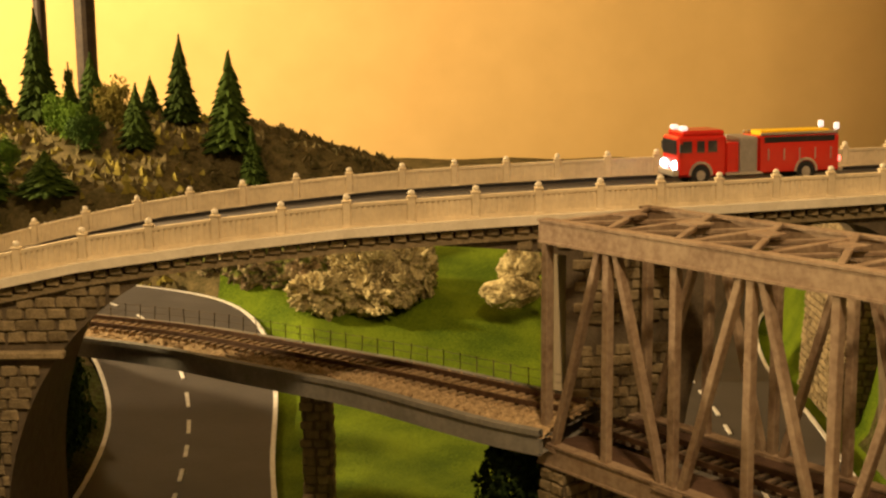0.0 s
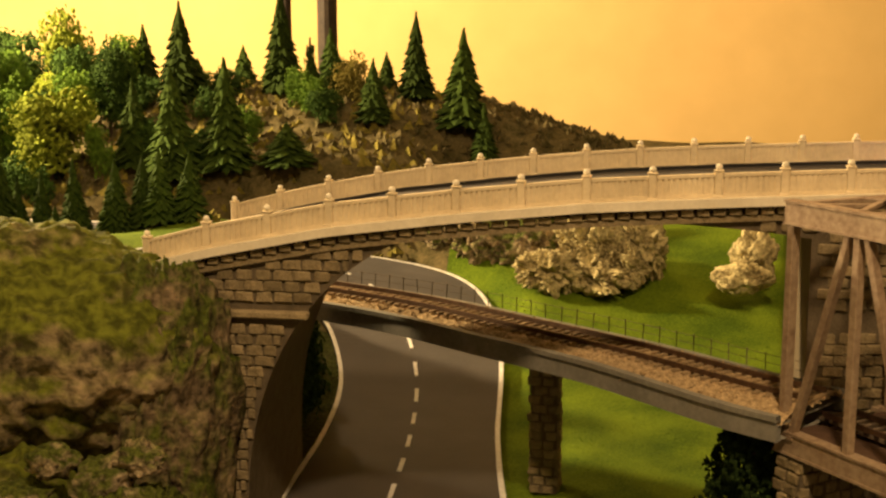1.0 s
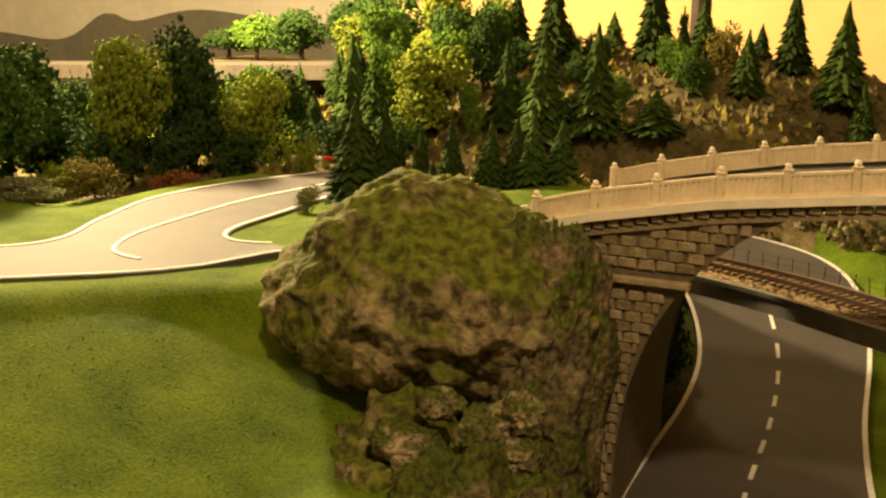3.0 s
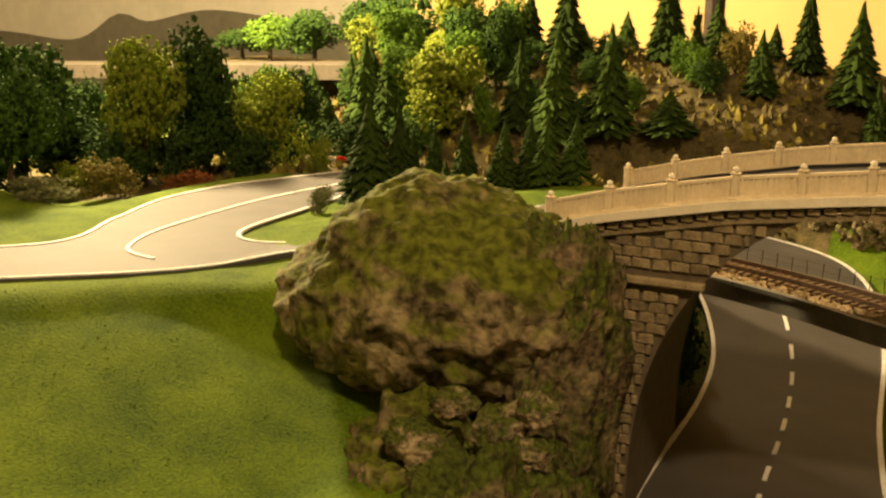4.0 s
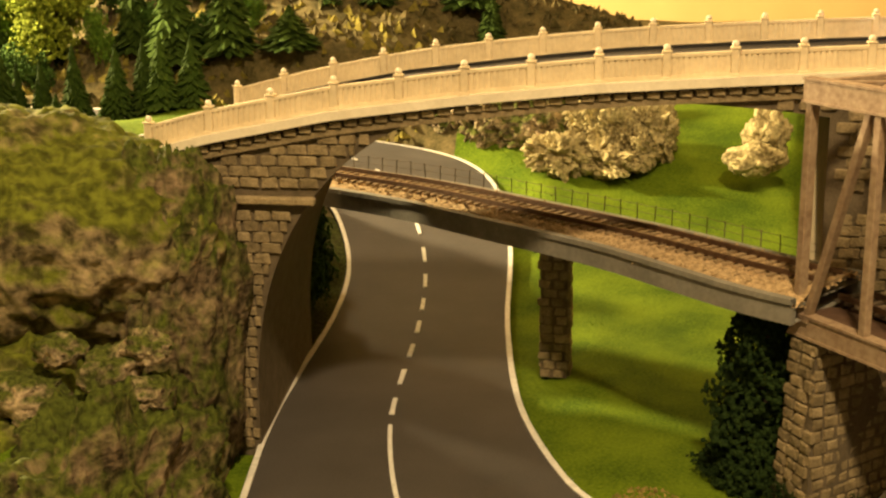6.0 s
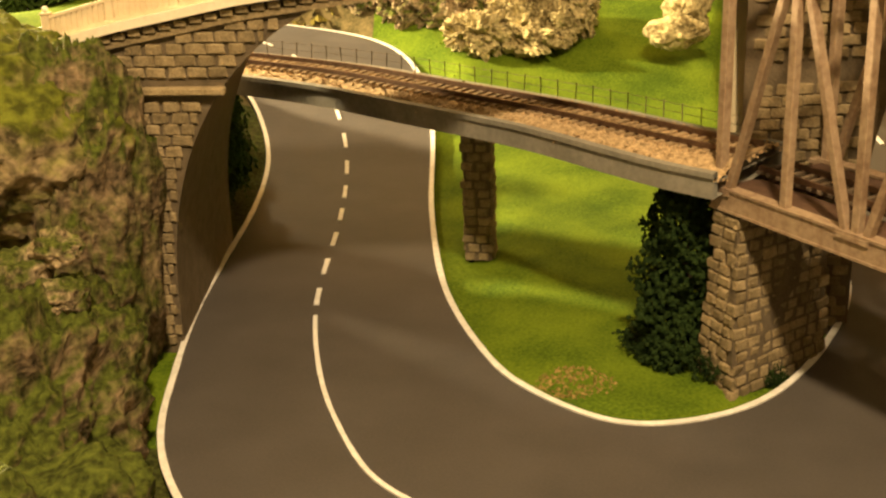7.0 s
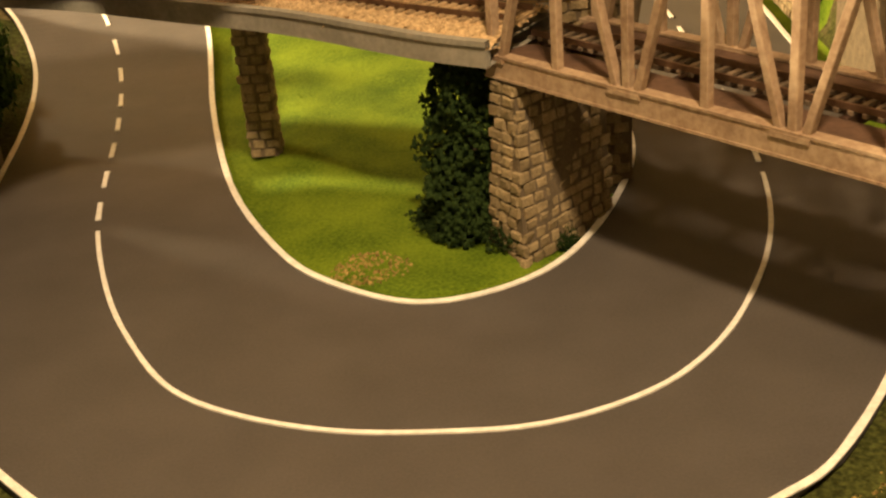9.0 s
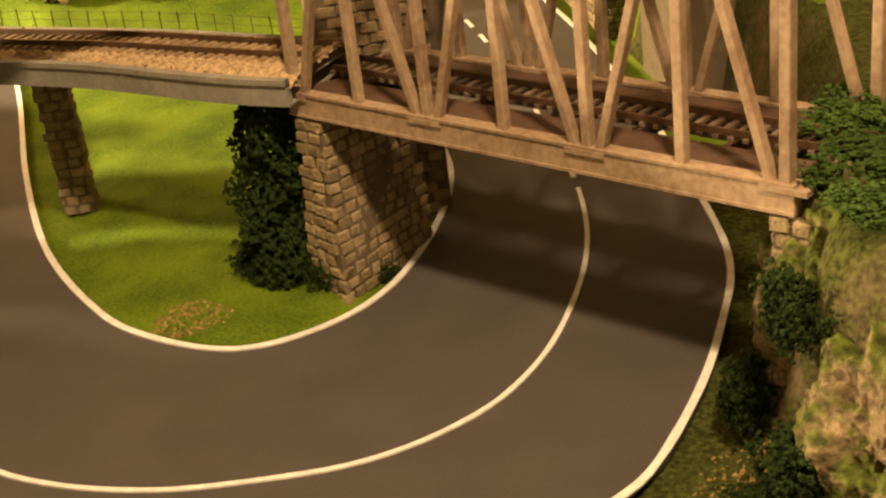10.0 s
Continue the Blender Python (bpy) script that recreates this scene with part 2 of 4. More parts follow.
CENTRE = curve([(-0.63, 1.01), (-0.555, 1.063), (-0.455, 1.094), (-0.38, 1.102), (-0.325, 1.092), (-0.288, 1.06), (-0.258, 1.01), (-0.23, 0.93), (-0.207, 0.814), (-0.19, 0.69), (-0.179, 0.632), (-0.16, 0.568), (-0.14, 0.52),
                (-0.114, 0.475), (-0.083, 0.45), (-0.042, 0.433), (-0.0, 0.427), (0.036, 0.427), (0.07, 0.438), (0.1, 0.459), (0.13, 0.5), (0.16, 0.57), (0.176, 0.65),
                (0.182, 0.76), (0.182, 0.95), (0.177, 1.1), (0.2, 1.3), (0.275, 1.49)])


RAMP = curve([(-0.207, 0.814, 0.0), (-0.222, 0.88, 0.002), (-0.236, 0.945, 0.011), (-0.258, 1.01, 0.027), (-0.288, 1.06, 0.042), (-0.325, 1.092, 0.056), (-0.38, 1.102, 0.068), (-0.455, 1.094, 0.080), (-0.555, 1.063, 0.095), (-0.63, 1.01, 0.104)], 0.008)


def ramp_z(x, y):
    """The lower road climbs behind the stone bridge."""
    x, y = np.asarray(x, float), np.asarray(y, float)
    d = np.square(x[..., None] - RAMP[:, 0]) + np.square(y[..., None] - RAMP[:, 1])
    w = np.exp((d.min(-1)[..., None] - d) / 0.0006)
    z = (w * RAMP[:, 2]).sum(-1) / w.sum(-1)
    return np.where((x < -0.05) & (y > 0.80), z, 0.0)


def deck_z(x):
    return np.interp(x, [-0.5, -0.42, -0.327, -0.262, -0.196, -0.131, -0.066, -0.002, 0.062, 0.125, 0.19, 0.5], [0.116, 0.130, 0.154, 0.171, 0.184, 0.192, 0.198, 0.201, 0.203, 0.204, 0.205, 0.207])


def near_y(x):
    return np.interp(x, [-0.327, -0.262, -0.196, -0.131, -0.066, -0.002, 0.062, 0.125, 0.188, 0.249, 0.5], [0.594, 0.598, 0.603, 0.610, 0.619, 0.630, 0.644, 0.660, 0.679, 0.702, 0.82])


def far_y(x):
    return np.interp(x, [-0.344, -0.279, -0.213, -0.147, -0.082, -0.017, 0.048, 0.112, 0.176, 0.239, 0.5], [0.764, 0.759, 0.759, 0.762, 0.769, 0.779, 0.791, 0.806, 0.821, 0.838, 0.93])


def upper_z(x, y):
    return np.interp(x, [-0.7, -0.52, -0.42, -0.327], [0.108, 0.110, 0.128, 0.154])


UPPER_NEAR = curve([(-0.325, 0.60), (-0.40, 0.628), (-0.455, 0.645), (-0.49, 0.638), (-0.512, 0.607), (-0.537, 0.562), (-0.582, 0.514), (-0.68, 0.42), (-0.82, 0.31)])
UPPER_FAR = curve([(-0.86, 0.42), (-0.74, 0.51), (-0.661, 0.591), (-0.69, 0.682), (-0.72, 0.775), (-0.721, 0.87), (-0.704, 0.94), (-0.68, 1.03)])
UPPER_ISLAND = curve([(-0.60, 1.03), (-0.605, 0.95), (-0.60, 0.86), (-0.59, 0.79), (-0.582, 0.723), (-0.572, 0.69), (-0.555, 0.674), (-0.53, 0.678), (-0.505, 0.70), (-0.44, 0.737), (-0.34, 0.757)])
UPPER_AXIS = np.vstack([curve([(-0.33, 0.68), (-0.45, 0.69), (-0.53, 0.64), (-0.60, 0.62), (-0.645, 0.72), (-0.66, 0.83), (-0.65, 0.95), (-0.64, 1.03)]), curve([(-0.60, 0.60), (-0.66, 0.53), (-0.84, 0.37)])])
RAILWAY = curve([(-0.40, 0.86), (-0.33, 0.835), (-0.257, 0.806), (-0.188, 0.775), (-0.122, 0.733), (-0.053, 0.688), (0.0, 0.646), (0.0267, 0.625), (0.050, 0.610)])


def gap(x, y, line):
    """Distance in plan to a line, and the nearest place on it."""
    best, bx, by = np.full(np.shape(x), 9.0), np.zeros(np.shape(x)), np.zeros(np.shape(x))
    for px, py in line[:, :2]:
        d = np.hypot(x - px, y - py)
        m = d < best
        best, bx, by = np.where(m, d, best), np.where(m, px, bx), np.where(m, py, by)
    return best, bx, by


def bumps(x, y, f, seed):
    return np.sin(x * f + seed) * np.cos(y * f * 1.13 + seed * 1.7) + 0.5 * np.sin(x * f * 2.1 + y * f * 1.7 + seed * 2.3)


def ground_z(x, y):
    x, y = np.asarray(x, float), np.asarray(y, float)
    lawn = 0.095 * ss(0.88, 1.32, y) + 0.003 * bumps(x, y, 17, 1.0) * ss(0.6, 0.8, y) - 0.001
    ridge = np.interp(x, [-1.6, -1.05, -0.85, -0.58, -0.28, -0.12, -0.02, 0.5, 1.0], [0.09, 0.10, 0.165, 0.212, 0.197, 0.150, 0.105, 0.10, 0.10])
    shelf = np.interp(x, [-1.2, -0.9, -0.6, -0.45, -0.3], [0.078, 0.082, 0.108, 0.125, 0.115])
    hill = lerp(shelf, ridge, ss(1.12, 1.42, y)) - 0.10 * ss(1.50, 1.70, y) + 0.004 * bumps(x, y, 23, 4.0)
    left = ss(-0.22, -0.36, x)
    z = lerp(np.maximum(lawn, (ridge - 0.10 * ss(1.5, 1.7, y)) * ss(1.2, 1.42, y)), hill, left)
    z = lerp(z, 0.165, ss(1.50, 1.54, y) * ss(1.75, 1.68, y) * ss(-0.80, -0.88, x) * ss(-1.34, -1.28, x))
    slope = 0.1115 - 0.28 * np.maximum(0, (x + 0.49) * 0.8 - (y - 0.65) * 0.57)
    front = ss(0.70, 0.60, y - 0.3 * np.clip(-0.49 - x, 0, 1))
    z = lerp(z, np.clip(slope, 0.0, upper_z(x, y) - 0.0005) + 0.003 * bumps(x, y, 14, 2.0) * ss(0.003, 0.02, 0.105 - slope), left * front)
    z = lerp(z, -0.002, ss(-0.24, -0.20, x) * ss(0.62, 0.56, y) * ss(0.30, 0.24, x))
    bank = 0.092 * ss(0.0, 0.035, x - np.interp(y, [0.3, 0.373, 0.434, 0.533, 0.6, 0.95, 1.3], [0.19, 0.165, 0.195, 0.232, 0.25, 0.272, 0.31]))
    z = np.maximum(z, bank * ss(1.35, 1.1, y) + 0.006 * bumps(x, y, 40, 3.0) * ss(0.2, 0.26, x) * ss(0.1, 0.05, np.abs(y - 0.42)))
    d, px, py = gap(x, y, UPPER_AXIS)
    z = lerp(upper_z(px, py) - 0.0012, z, ss(0.085, 0.12, d))
    d, px, py = gap(x, y, CENTRE)
    z = lerp(ramp_z(px, py) - 0.006, z, ss(0.090, 0.122, d))
    inner = ss(0.10, 0.03, gap(x, y, LOOP_INNER)[0]) * ss(0.0, 0.01, d - 0.07) * ss(0.9, 0.7, y)
    z = lerp(z, np.minimum(z, 0.001), inner * (x > -0.2) * (x < 0.12))
    d, px, py = gap(x, y, RAILWAY)
    z = np.where((d < 0.05) & (x > -0.3), np.minimum(z, 0.07), z)
    return z


# ---- the ground, one sheet ----
def build_ground():
    xs, ys = np.arange(-1.75, 1.05, 0.0075), np.arange(0.22, 2.12, 0.0075)
    gx, gy = np.meshgrid(xs, ys)
    gz = ground_z(gx, gy)
    nx, ny = len(xs), len(ys)
    verts = np.stack([gx, gy, gz], -1).reshape(-1, 3)
    i = np.arange(nx * ny).reshape(ny, nx)
    quads = np.stack([i[:-1, :-1], i[:-1, 1:], i[1:, 1:], i[1:, :-1]], -1).reshape(-1, 4)
    me = bpy.data.meshes.new("ground")
    me.from_pydata(verts.tolist(), [], quads.tolist())
    for m in (GRASS, SCRUB, EARTH):
        me.materials.append(m)
    c = verts[quads].mean(1)
    dz = verts[quads][:, :, 2].max(1) - verts[quads][:, :, 2].min(1)
    kind = np.where((c[:, 0] < -0.26) & (c[:, 1] > 0.98) | (c[:, 1] > 1.34) | (c[:, 0] < -0.75) & (c[:, 1] > 0.8), 1, 0)
    kind = np.where((dz > 0.0075) & (c[:, 1] < 0.9) & (c[:, 0] > -0.36), 2, kind)
    kind = np.where((c[:, 0] > -0.40) & (c[:, 0] < -0.2) & (c[:, 1] > 0.6) & (c[:, 1] < 1.0) & (c[:, 2] < 0.1), 2, kind)
    kind = np.where((c[:, 1] < 0.62) & ((c[:, 0] > 0.12) | (c[:, 0] > -0.30) & (c[:, 0] < -0.12) & (c[:, 1] < 0.5)), 2, kind)
    me.polygons.foreach_set("material_index", kind.astype(np.int32))
    me.polygons.foreach_set("use_smooth", [True] * len(me.polygons))
    tagged(new("ground", me), "green flocked lawn and brown hillside of a model landscape", "ground", kind="structure")


build_ground()


def strip(name, a, b, zf, material, lift=0.0, thick=0.004, n=None):
    """A road surface between two plan lines, with thickness."""
    n = n or max(len(a), len(b))
    u = np.linspace(0, 1, n)
    a = np.stack([np.interp(u, np.linspace(0, 1, len(a)), a[:, k]) for k in (0, 1)], 1)
    b = np.stack([np.interp(u, np.linspace(0, 1, len(b)), b[:, k]) for k in (0, 1)], 1)
    verts, faces, w = [], [], 5
    for p, q in zip(a, b):
        for f in np.linspace(0, 1, w):
            x, y = lerp(p[0], q[0], f), lerp(p[1], q[1], f)
            verts.append((x, y, float(zf(x, y)) + lift))
        for f in (1, 0):
            x, y = lerp(p[0], q[0], f), lerp(p[1], q[1], f)
            verts.append((x, y, float(zf(x, y)) + lift - thick))
    r = w + 2
    for i in range(n - 1):
        for k in range(r):
            k2 = (k + 1) % r
            faces.append((i * r + k, i * r + k2, (i + 1) * r + k2, (i + 1) * r + k))
    return mesh_of(name, verts, faces, material)


def painted(name, line, zf, w, parent, dash=None, lift=0.0008, shift=0.0):
    """Raised painted road line along a plan line; dash = (painted, gap) lengths."""
    nrm = sides(line)
    line = line[:, :2] + nrm * shift
    s = np.concatenate([[0], np.cumsum(np.linalg.norm(np.diff(line, axis=0), axis=1))])
    spans = [(0, s[-1])]
    if dash:
        spans = [(d, d + dash[0]) for d in np.arange(0, s[-1] - dash[0], dash[0] + dash[1])]
    for s0, s1 in spans:
        u = np.arange(s0, s1 + 1e-6, 0.004)
        x, y = np.interp(u, s, line[:, 0]), np.interp(u, s, line[:, 1])
        nx, ny = np.interp(u, s, nrm[:, 0]), np.interp(u, s, nrm[:, 1])
        verts, faces = [], []
        for i in range(len(u)):
            ww = w * (1 + 0.12 * noise.noise((x[i] * 60, y[i] * 60, 0))) / 2
            z = float(zf(x[i], y[i]))
            for f, h in ((-1, 0.0), (-1, lift), (1, lift), (1, 0.0)):
                verts.append((x[i] + nx[i] * ww * f, y[i] + ny[i] * ww * f, z + h))
        for i in range(len(u) - 1):
            for k in range(3):
                faces.append((4 * i + k, 4 * i + k + 1, 4 * i + 4 + k + 1, 4 * i + 4 + k))
        e = 4 * (len(u) - 1)
        faces += [(0, 1, 2, 3), (e + 3, e + 2, e + 1, e)]
        mesh_of(name, verts, faces, PAINT, parent)


def across(line):
    """For each place on the centre line, the nearest one on the given edge."""
    return np.array([line[np.argmin(np.hypot(line[:, 0] - p[0], line[:, 1] - p[1]))][:2] for p in CENTRE])


lower_road = tagged(strip("road_lower", across(curve(LOOP_OUTER, 0.001)), across(curve(LOOP_INNER, 0.001)), ramp_z, ASPHALT), "grey asphalt loop road with white painted lines", "road", kind="structure")
painted("edge_line", LOOP_OUTER, ramp_z, 0.0033, lower_road, shift=0.001)
painted("edge_line", LOOP_INNER, ramp_z, 0.0035, lower_road, shift=-0.001)
i0 = int(np.argmin(np.hypot(CENTRE[:, 0] + 0.1795, CENTRE[:, 1] - 0.636)))
i1 = int(np.argmin(np.hypot(CENTRE[:, 0] - 0.1765, CENTRE[:, 1] - 0.652)))
painted("centre_line", CENTRE[i0:i1 + 1], ramp_z, 0.0024, lower_road)
painted("centre_dash", CENTRE[:i0 - 1][::-1], ramp_z, 0.0029, lower_road, dash=(0.027, 0.021))
painted("centre_dash", CENTRE[i1 + 2:], ramp_z, 0.0029, lower_road, dash=(0.027, 0.021))


def flat_poly(name, outline, zf, material, thick=0.004):
    bm = bmesh.new()
    vs = [bm.verts.new((x, y, 0)) for x, y in outline]
    f = bm.faces.new(vs)
    bmesh.ops.triangulate(bm, faces=[f])
    for _ in range(2):
        bmesh.ops.subdivide_edges(bm, edges=[e for e in bm.edges if e.calc_length() > 0.03], cuts=1)
        bmesh.ops.triangulate(bm, faces=bm.faces[:])
    g = bmesh.ops.extrude_face_region(bm, geom=bm.faces[:])
    low = [v for v in g["geom"] if isinstance(v, bmesh.types.BMVert)]
    lowset = set(low)
    for v in bm.verts:
        v.co.z = float(zf(v.co.x, v.co.y)) - (thick if v in lowset else 0)
    bmesh.ops.recalc_face_normals(bm, faces=bm.faces[:])
    return part(name, bm, material)


upper_road = tagged(flat_poly("road_upper", [*UPPER_NEAR[:, :2], *UPPER_FAR[:, :2], *UPPER_ISLAND[:, :2]], upper_z, ASPHALT), "grey asphalt road curving round a grass island", "road", kind="structure")
painted("edge_line", UPPER_FAR, upper_z, 0.0030, upper_road, shift=-0.003)
painted("edge_line", UPPER_NEAR, upper_z, 0.002, upper_road, shift=-0.003)
painted("edge_line", UPPER_ISLAND, upper_z, 0.0028, upper_road, shift=-0.003)
painted("centre_line", curve([(-0.566, 0.588), (-0.59, 0.594), (-0.608, 0.612), (-0.628, 0.66), (-0.643, 0.75), (-0.649, 0.83), (-0.642, 0.95)]), upper_z, 0.0028, upper_road)


# ---- the stone road bridge ----
def intrados(x):
    """Underside of the arches; piers stand between them."""
    def arch(c, half, foot, crown, half_right, end):
        u = np.abs((x - c) / np.where(x > c, half_right, half))
        return np.where((u < 1) & (x < end), foot + (crown - foot) * (1 - np.minimum(u, 1) ** 2.3) ** (1 / 2.3), -0.008)
    return np.maximum(arch(-0.09, 0.153, 0.02, 0.1905, 0.34, 0.046), arch(0.19, 0.083, 0.02, 0.192, 0.083, 1.0))


SKEW = 0.024


def build_bridge():
    top = thing("stone_bridge", "brown stone arch road bridge with cream parapets", "bridge", kind="structure")
    xs = np.unique(np.concatenate([np.arange(-0.34, 0.5, 0.006), -0.09 + 0.153 * np.cos(np.linspace(0, np.pi, 60)), 0.19 + 0.083 * np.cos(np.linspace(0, np.pi, 40)),
                                   [-0.2431, -0.2429, 0.0459, 0.0461, 0.1069, 0.1071, 0.2729, 0.2731]]))
    verts, faces = [], []
    for x in xs:
        zt, zb = float(deck_z(x)) - 0.004, float(intrados(x))
        skew = SKEW * min(max((-0.08 - x) / 0.14, 0), 1)
        yn, yf = float(near_y(x)), float(far_y(x - skew))
        verts += [(x, yn, zb), (x, yn, zt), (x - skew, yf, zt), (x - skew, yf, zb)]
    for i in range(len(xs) - 1):
        for k in range(4):
            k2 = (k + 1) % 4
            faces.append((4 * i + k2, 4 * i + k, 4 * i + 4 + k, 4 * i + 4 + k2))
    e = 4 * (len(xs) - 1)
    faces += [(0, 1, 2, 3), (e + 3, e + 2, e + 1, e)]
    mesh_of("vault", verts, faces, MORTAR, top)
    # deck slab and its pale edges
    bx = np.arange(-0.335, 0.5, 0.012)
    a = np.stack([bx, near_y(bx) - 0.003], 1)
    b = np.stack([bx, far_y(bx) + 0.003], 1)
    deck = strip("deck", a, b, lambda x, y: deck_z(x), ASPHALT, thick=0.004)
    deck.parent = top
    for side, fy in ((-1, near_y), (1, far_y)):
        x2 = np.arange(-0.318 if side < 0 else -0.322, 0.5, 0.012)
        e1 = np.stack([x2, fy(x2) + side * 0.0065], 1)
        e2 = np.stack([x2, fy(x2) - side * 0.003], 1)
        ed = strip("deck_edge", e1, e2, lambda x, y: deck_z(x), WHITE_EDGE, lift=0.0012, thick=0.0045)
        ed.parent = top
        tagged(ed, "pale moulded deck edge")
    # corbels under the near edge
    bm = bmesh.new()
    box(bm, (0, 0, 0), (0.0064, 0.0036, 0.0034), bevel=0.0005)
    corbel = bpy.data.meshes.new("corbel")
    bm.to_mesh(corbel)
    bm.free()
    corbel.materials.append(STONE)
    for x in np.arange(-0.312, 0.40, 0.0078):
        share("corbel", corbel, top, pose(x, float(near_y(x)) - 0.002, float(deck_z(x)) - 0.0062, 0, 0, 4))
    # string course over the springing, and a band under the corbels
    bm = bmesh.new()
    stick(bm, (-0.30, 0.5945, 0.138), (-0.207, 0.600, 0.138), 0.006, 0.004, bevel=0.0008)
    part("string_course", bm, STONE, top)
    xs2 = np.arange(-0.312, 0.40, 0.012)
    band = strip("band_course", np.stack([xs2, near_y(xs2) - 0.0025], 1), np.stack([xs2, near_y(xs2) + 0.002], 1), lambda x, y: deck_z(x) - 0.0082, STONE, thick=0.003)
    band.parent = top
    return top


bridge = build_bridge()


def build_parapet(fy, side, n0, n1, x_start, zshift=0.0):
    """One balustrade: posts with ball caps, and panels of close pickets between them."""
    wall = thing("parapet", "cream moulded balustrade with ball-capped posts", "balustrade", group="bridge parapets")
    bm = bmesh.new()
    box(bm, (0, 0, 0.0072), (0.0042, 0.0042, 0.0144), bevel=0.0005)
    box(bm, (0, 0, 0.0012), (0.0056, 0.0056, 0.0024), bevel=0.0004)
    box(bm, (0, 0, 0.0146), (0.0050, 0.0050, 0.0012), bevel=0.0004)
    post = bpy.data.meshes.new("post")
    bm.to_mesh(post)
    bm.free()
    post.materials.append(CREAM)
    bm = bmesh.new()
    bmesh.ops.create_uvsphere(bm, u_segments=8, v_segments=6, radius=0.0018)
    cap = bpy.data.meshes.new("cap")
    bm.to_mesh(cap)
    bm.free()
    cap.materials.append(WHITE_EDGE)
    s, xs = 0.0328, [x_start]
    for _ in range(n1 - n0):
        x = xs[-1]
        sl = float(fy(x + 0.01) - fy(x - 0.01)) / 0.02
        xs.append(x + s / math.hypot(1, sl))
    for i, x in enumerate(xs):
        y, z = float(fy(x)), float(deck_z(x)) + zshift
        p = share("post", post, wall, pose(x, y, z))
        share("cap", cap, p, pose(0, 0, 0.0165))
        if i + 1 < len(xs):
            x2 = xs[i + 1]
            y2, z2 = float(fy(x2)), float(deck_z(x2)) + zshift
            bm = bmesh.new()
            d = Vector((x2 - x, y2 - y, z2 - z)).normalized()
            a, b = Vector((x, y, z)) + d * 0.002, Vector((x2, y2, z2)) - d * 0.002
            up = Vector((0, 0, 1))
            stick(bm, a + up * 0.0125, b + up * 0.0125, 0.0030, 0.0016)
            stick(bm, a + up * 0.0022, b + up * 0.0022, 0.0030, 0.0020)
            stick(bm, a + up * 0.0073, b + up * 0.0073, 0.0012, 0.0092)
            for f in np.linspace(0.06, 0.94, 10):
                c = a.lerp(b, f)
                box(bm, c + up * 0.0073, (0.0017, 0.0026, 0.0094))
            part("panel", bm, CREAM, wall)
    return wall


# black strip laid in as the shadow line under the far parapet's panels
x3 = np.arange(-0.316, 0.45, 0.012)
gutter = strip("gutter", np.stack([x3, far_y(x3) - 0.0062], 1), np.stack([x3, far_y(x3) - 0.0021], 1), lambda x, y: deck_z(x) + 0.0018, RUBBER, thick=0.003)
gutter.parent = bridge
tagged(gutter, "dark strip standing in for the shadow line under the far parapet panels")
build_parapet(near_y, -1, 1, 24, -0.294)
build_parapet(far_y, 1, 1, 24, -0.311)


# ---- the railway viaduct, its pier, track and little fence ----
RAIL_Z = 0.105


def offset(line, d):
    return line[:, :2] + sides(line) * d


NEAR_EDGE = -0.0305 - 0.005 * ss(-0.06, 0.05, RAILWAY[:, 0])


def shoulder(d):
    """The viaduct's near edge, which widens towards the truss."""
    return RAILWAY[:, :2] + sides(RAILWAY) * (NEAR_EDGE + d)[:, None]


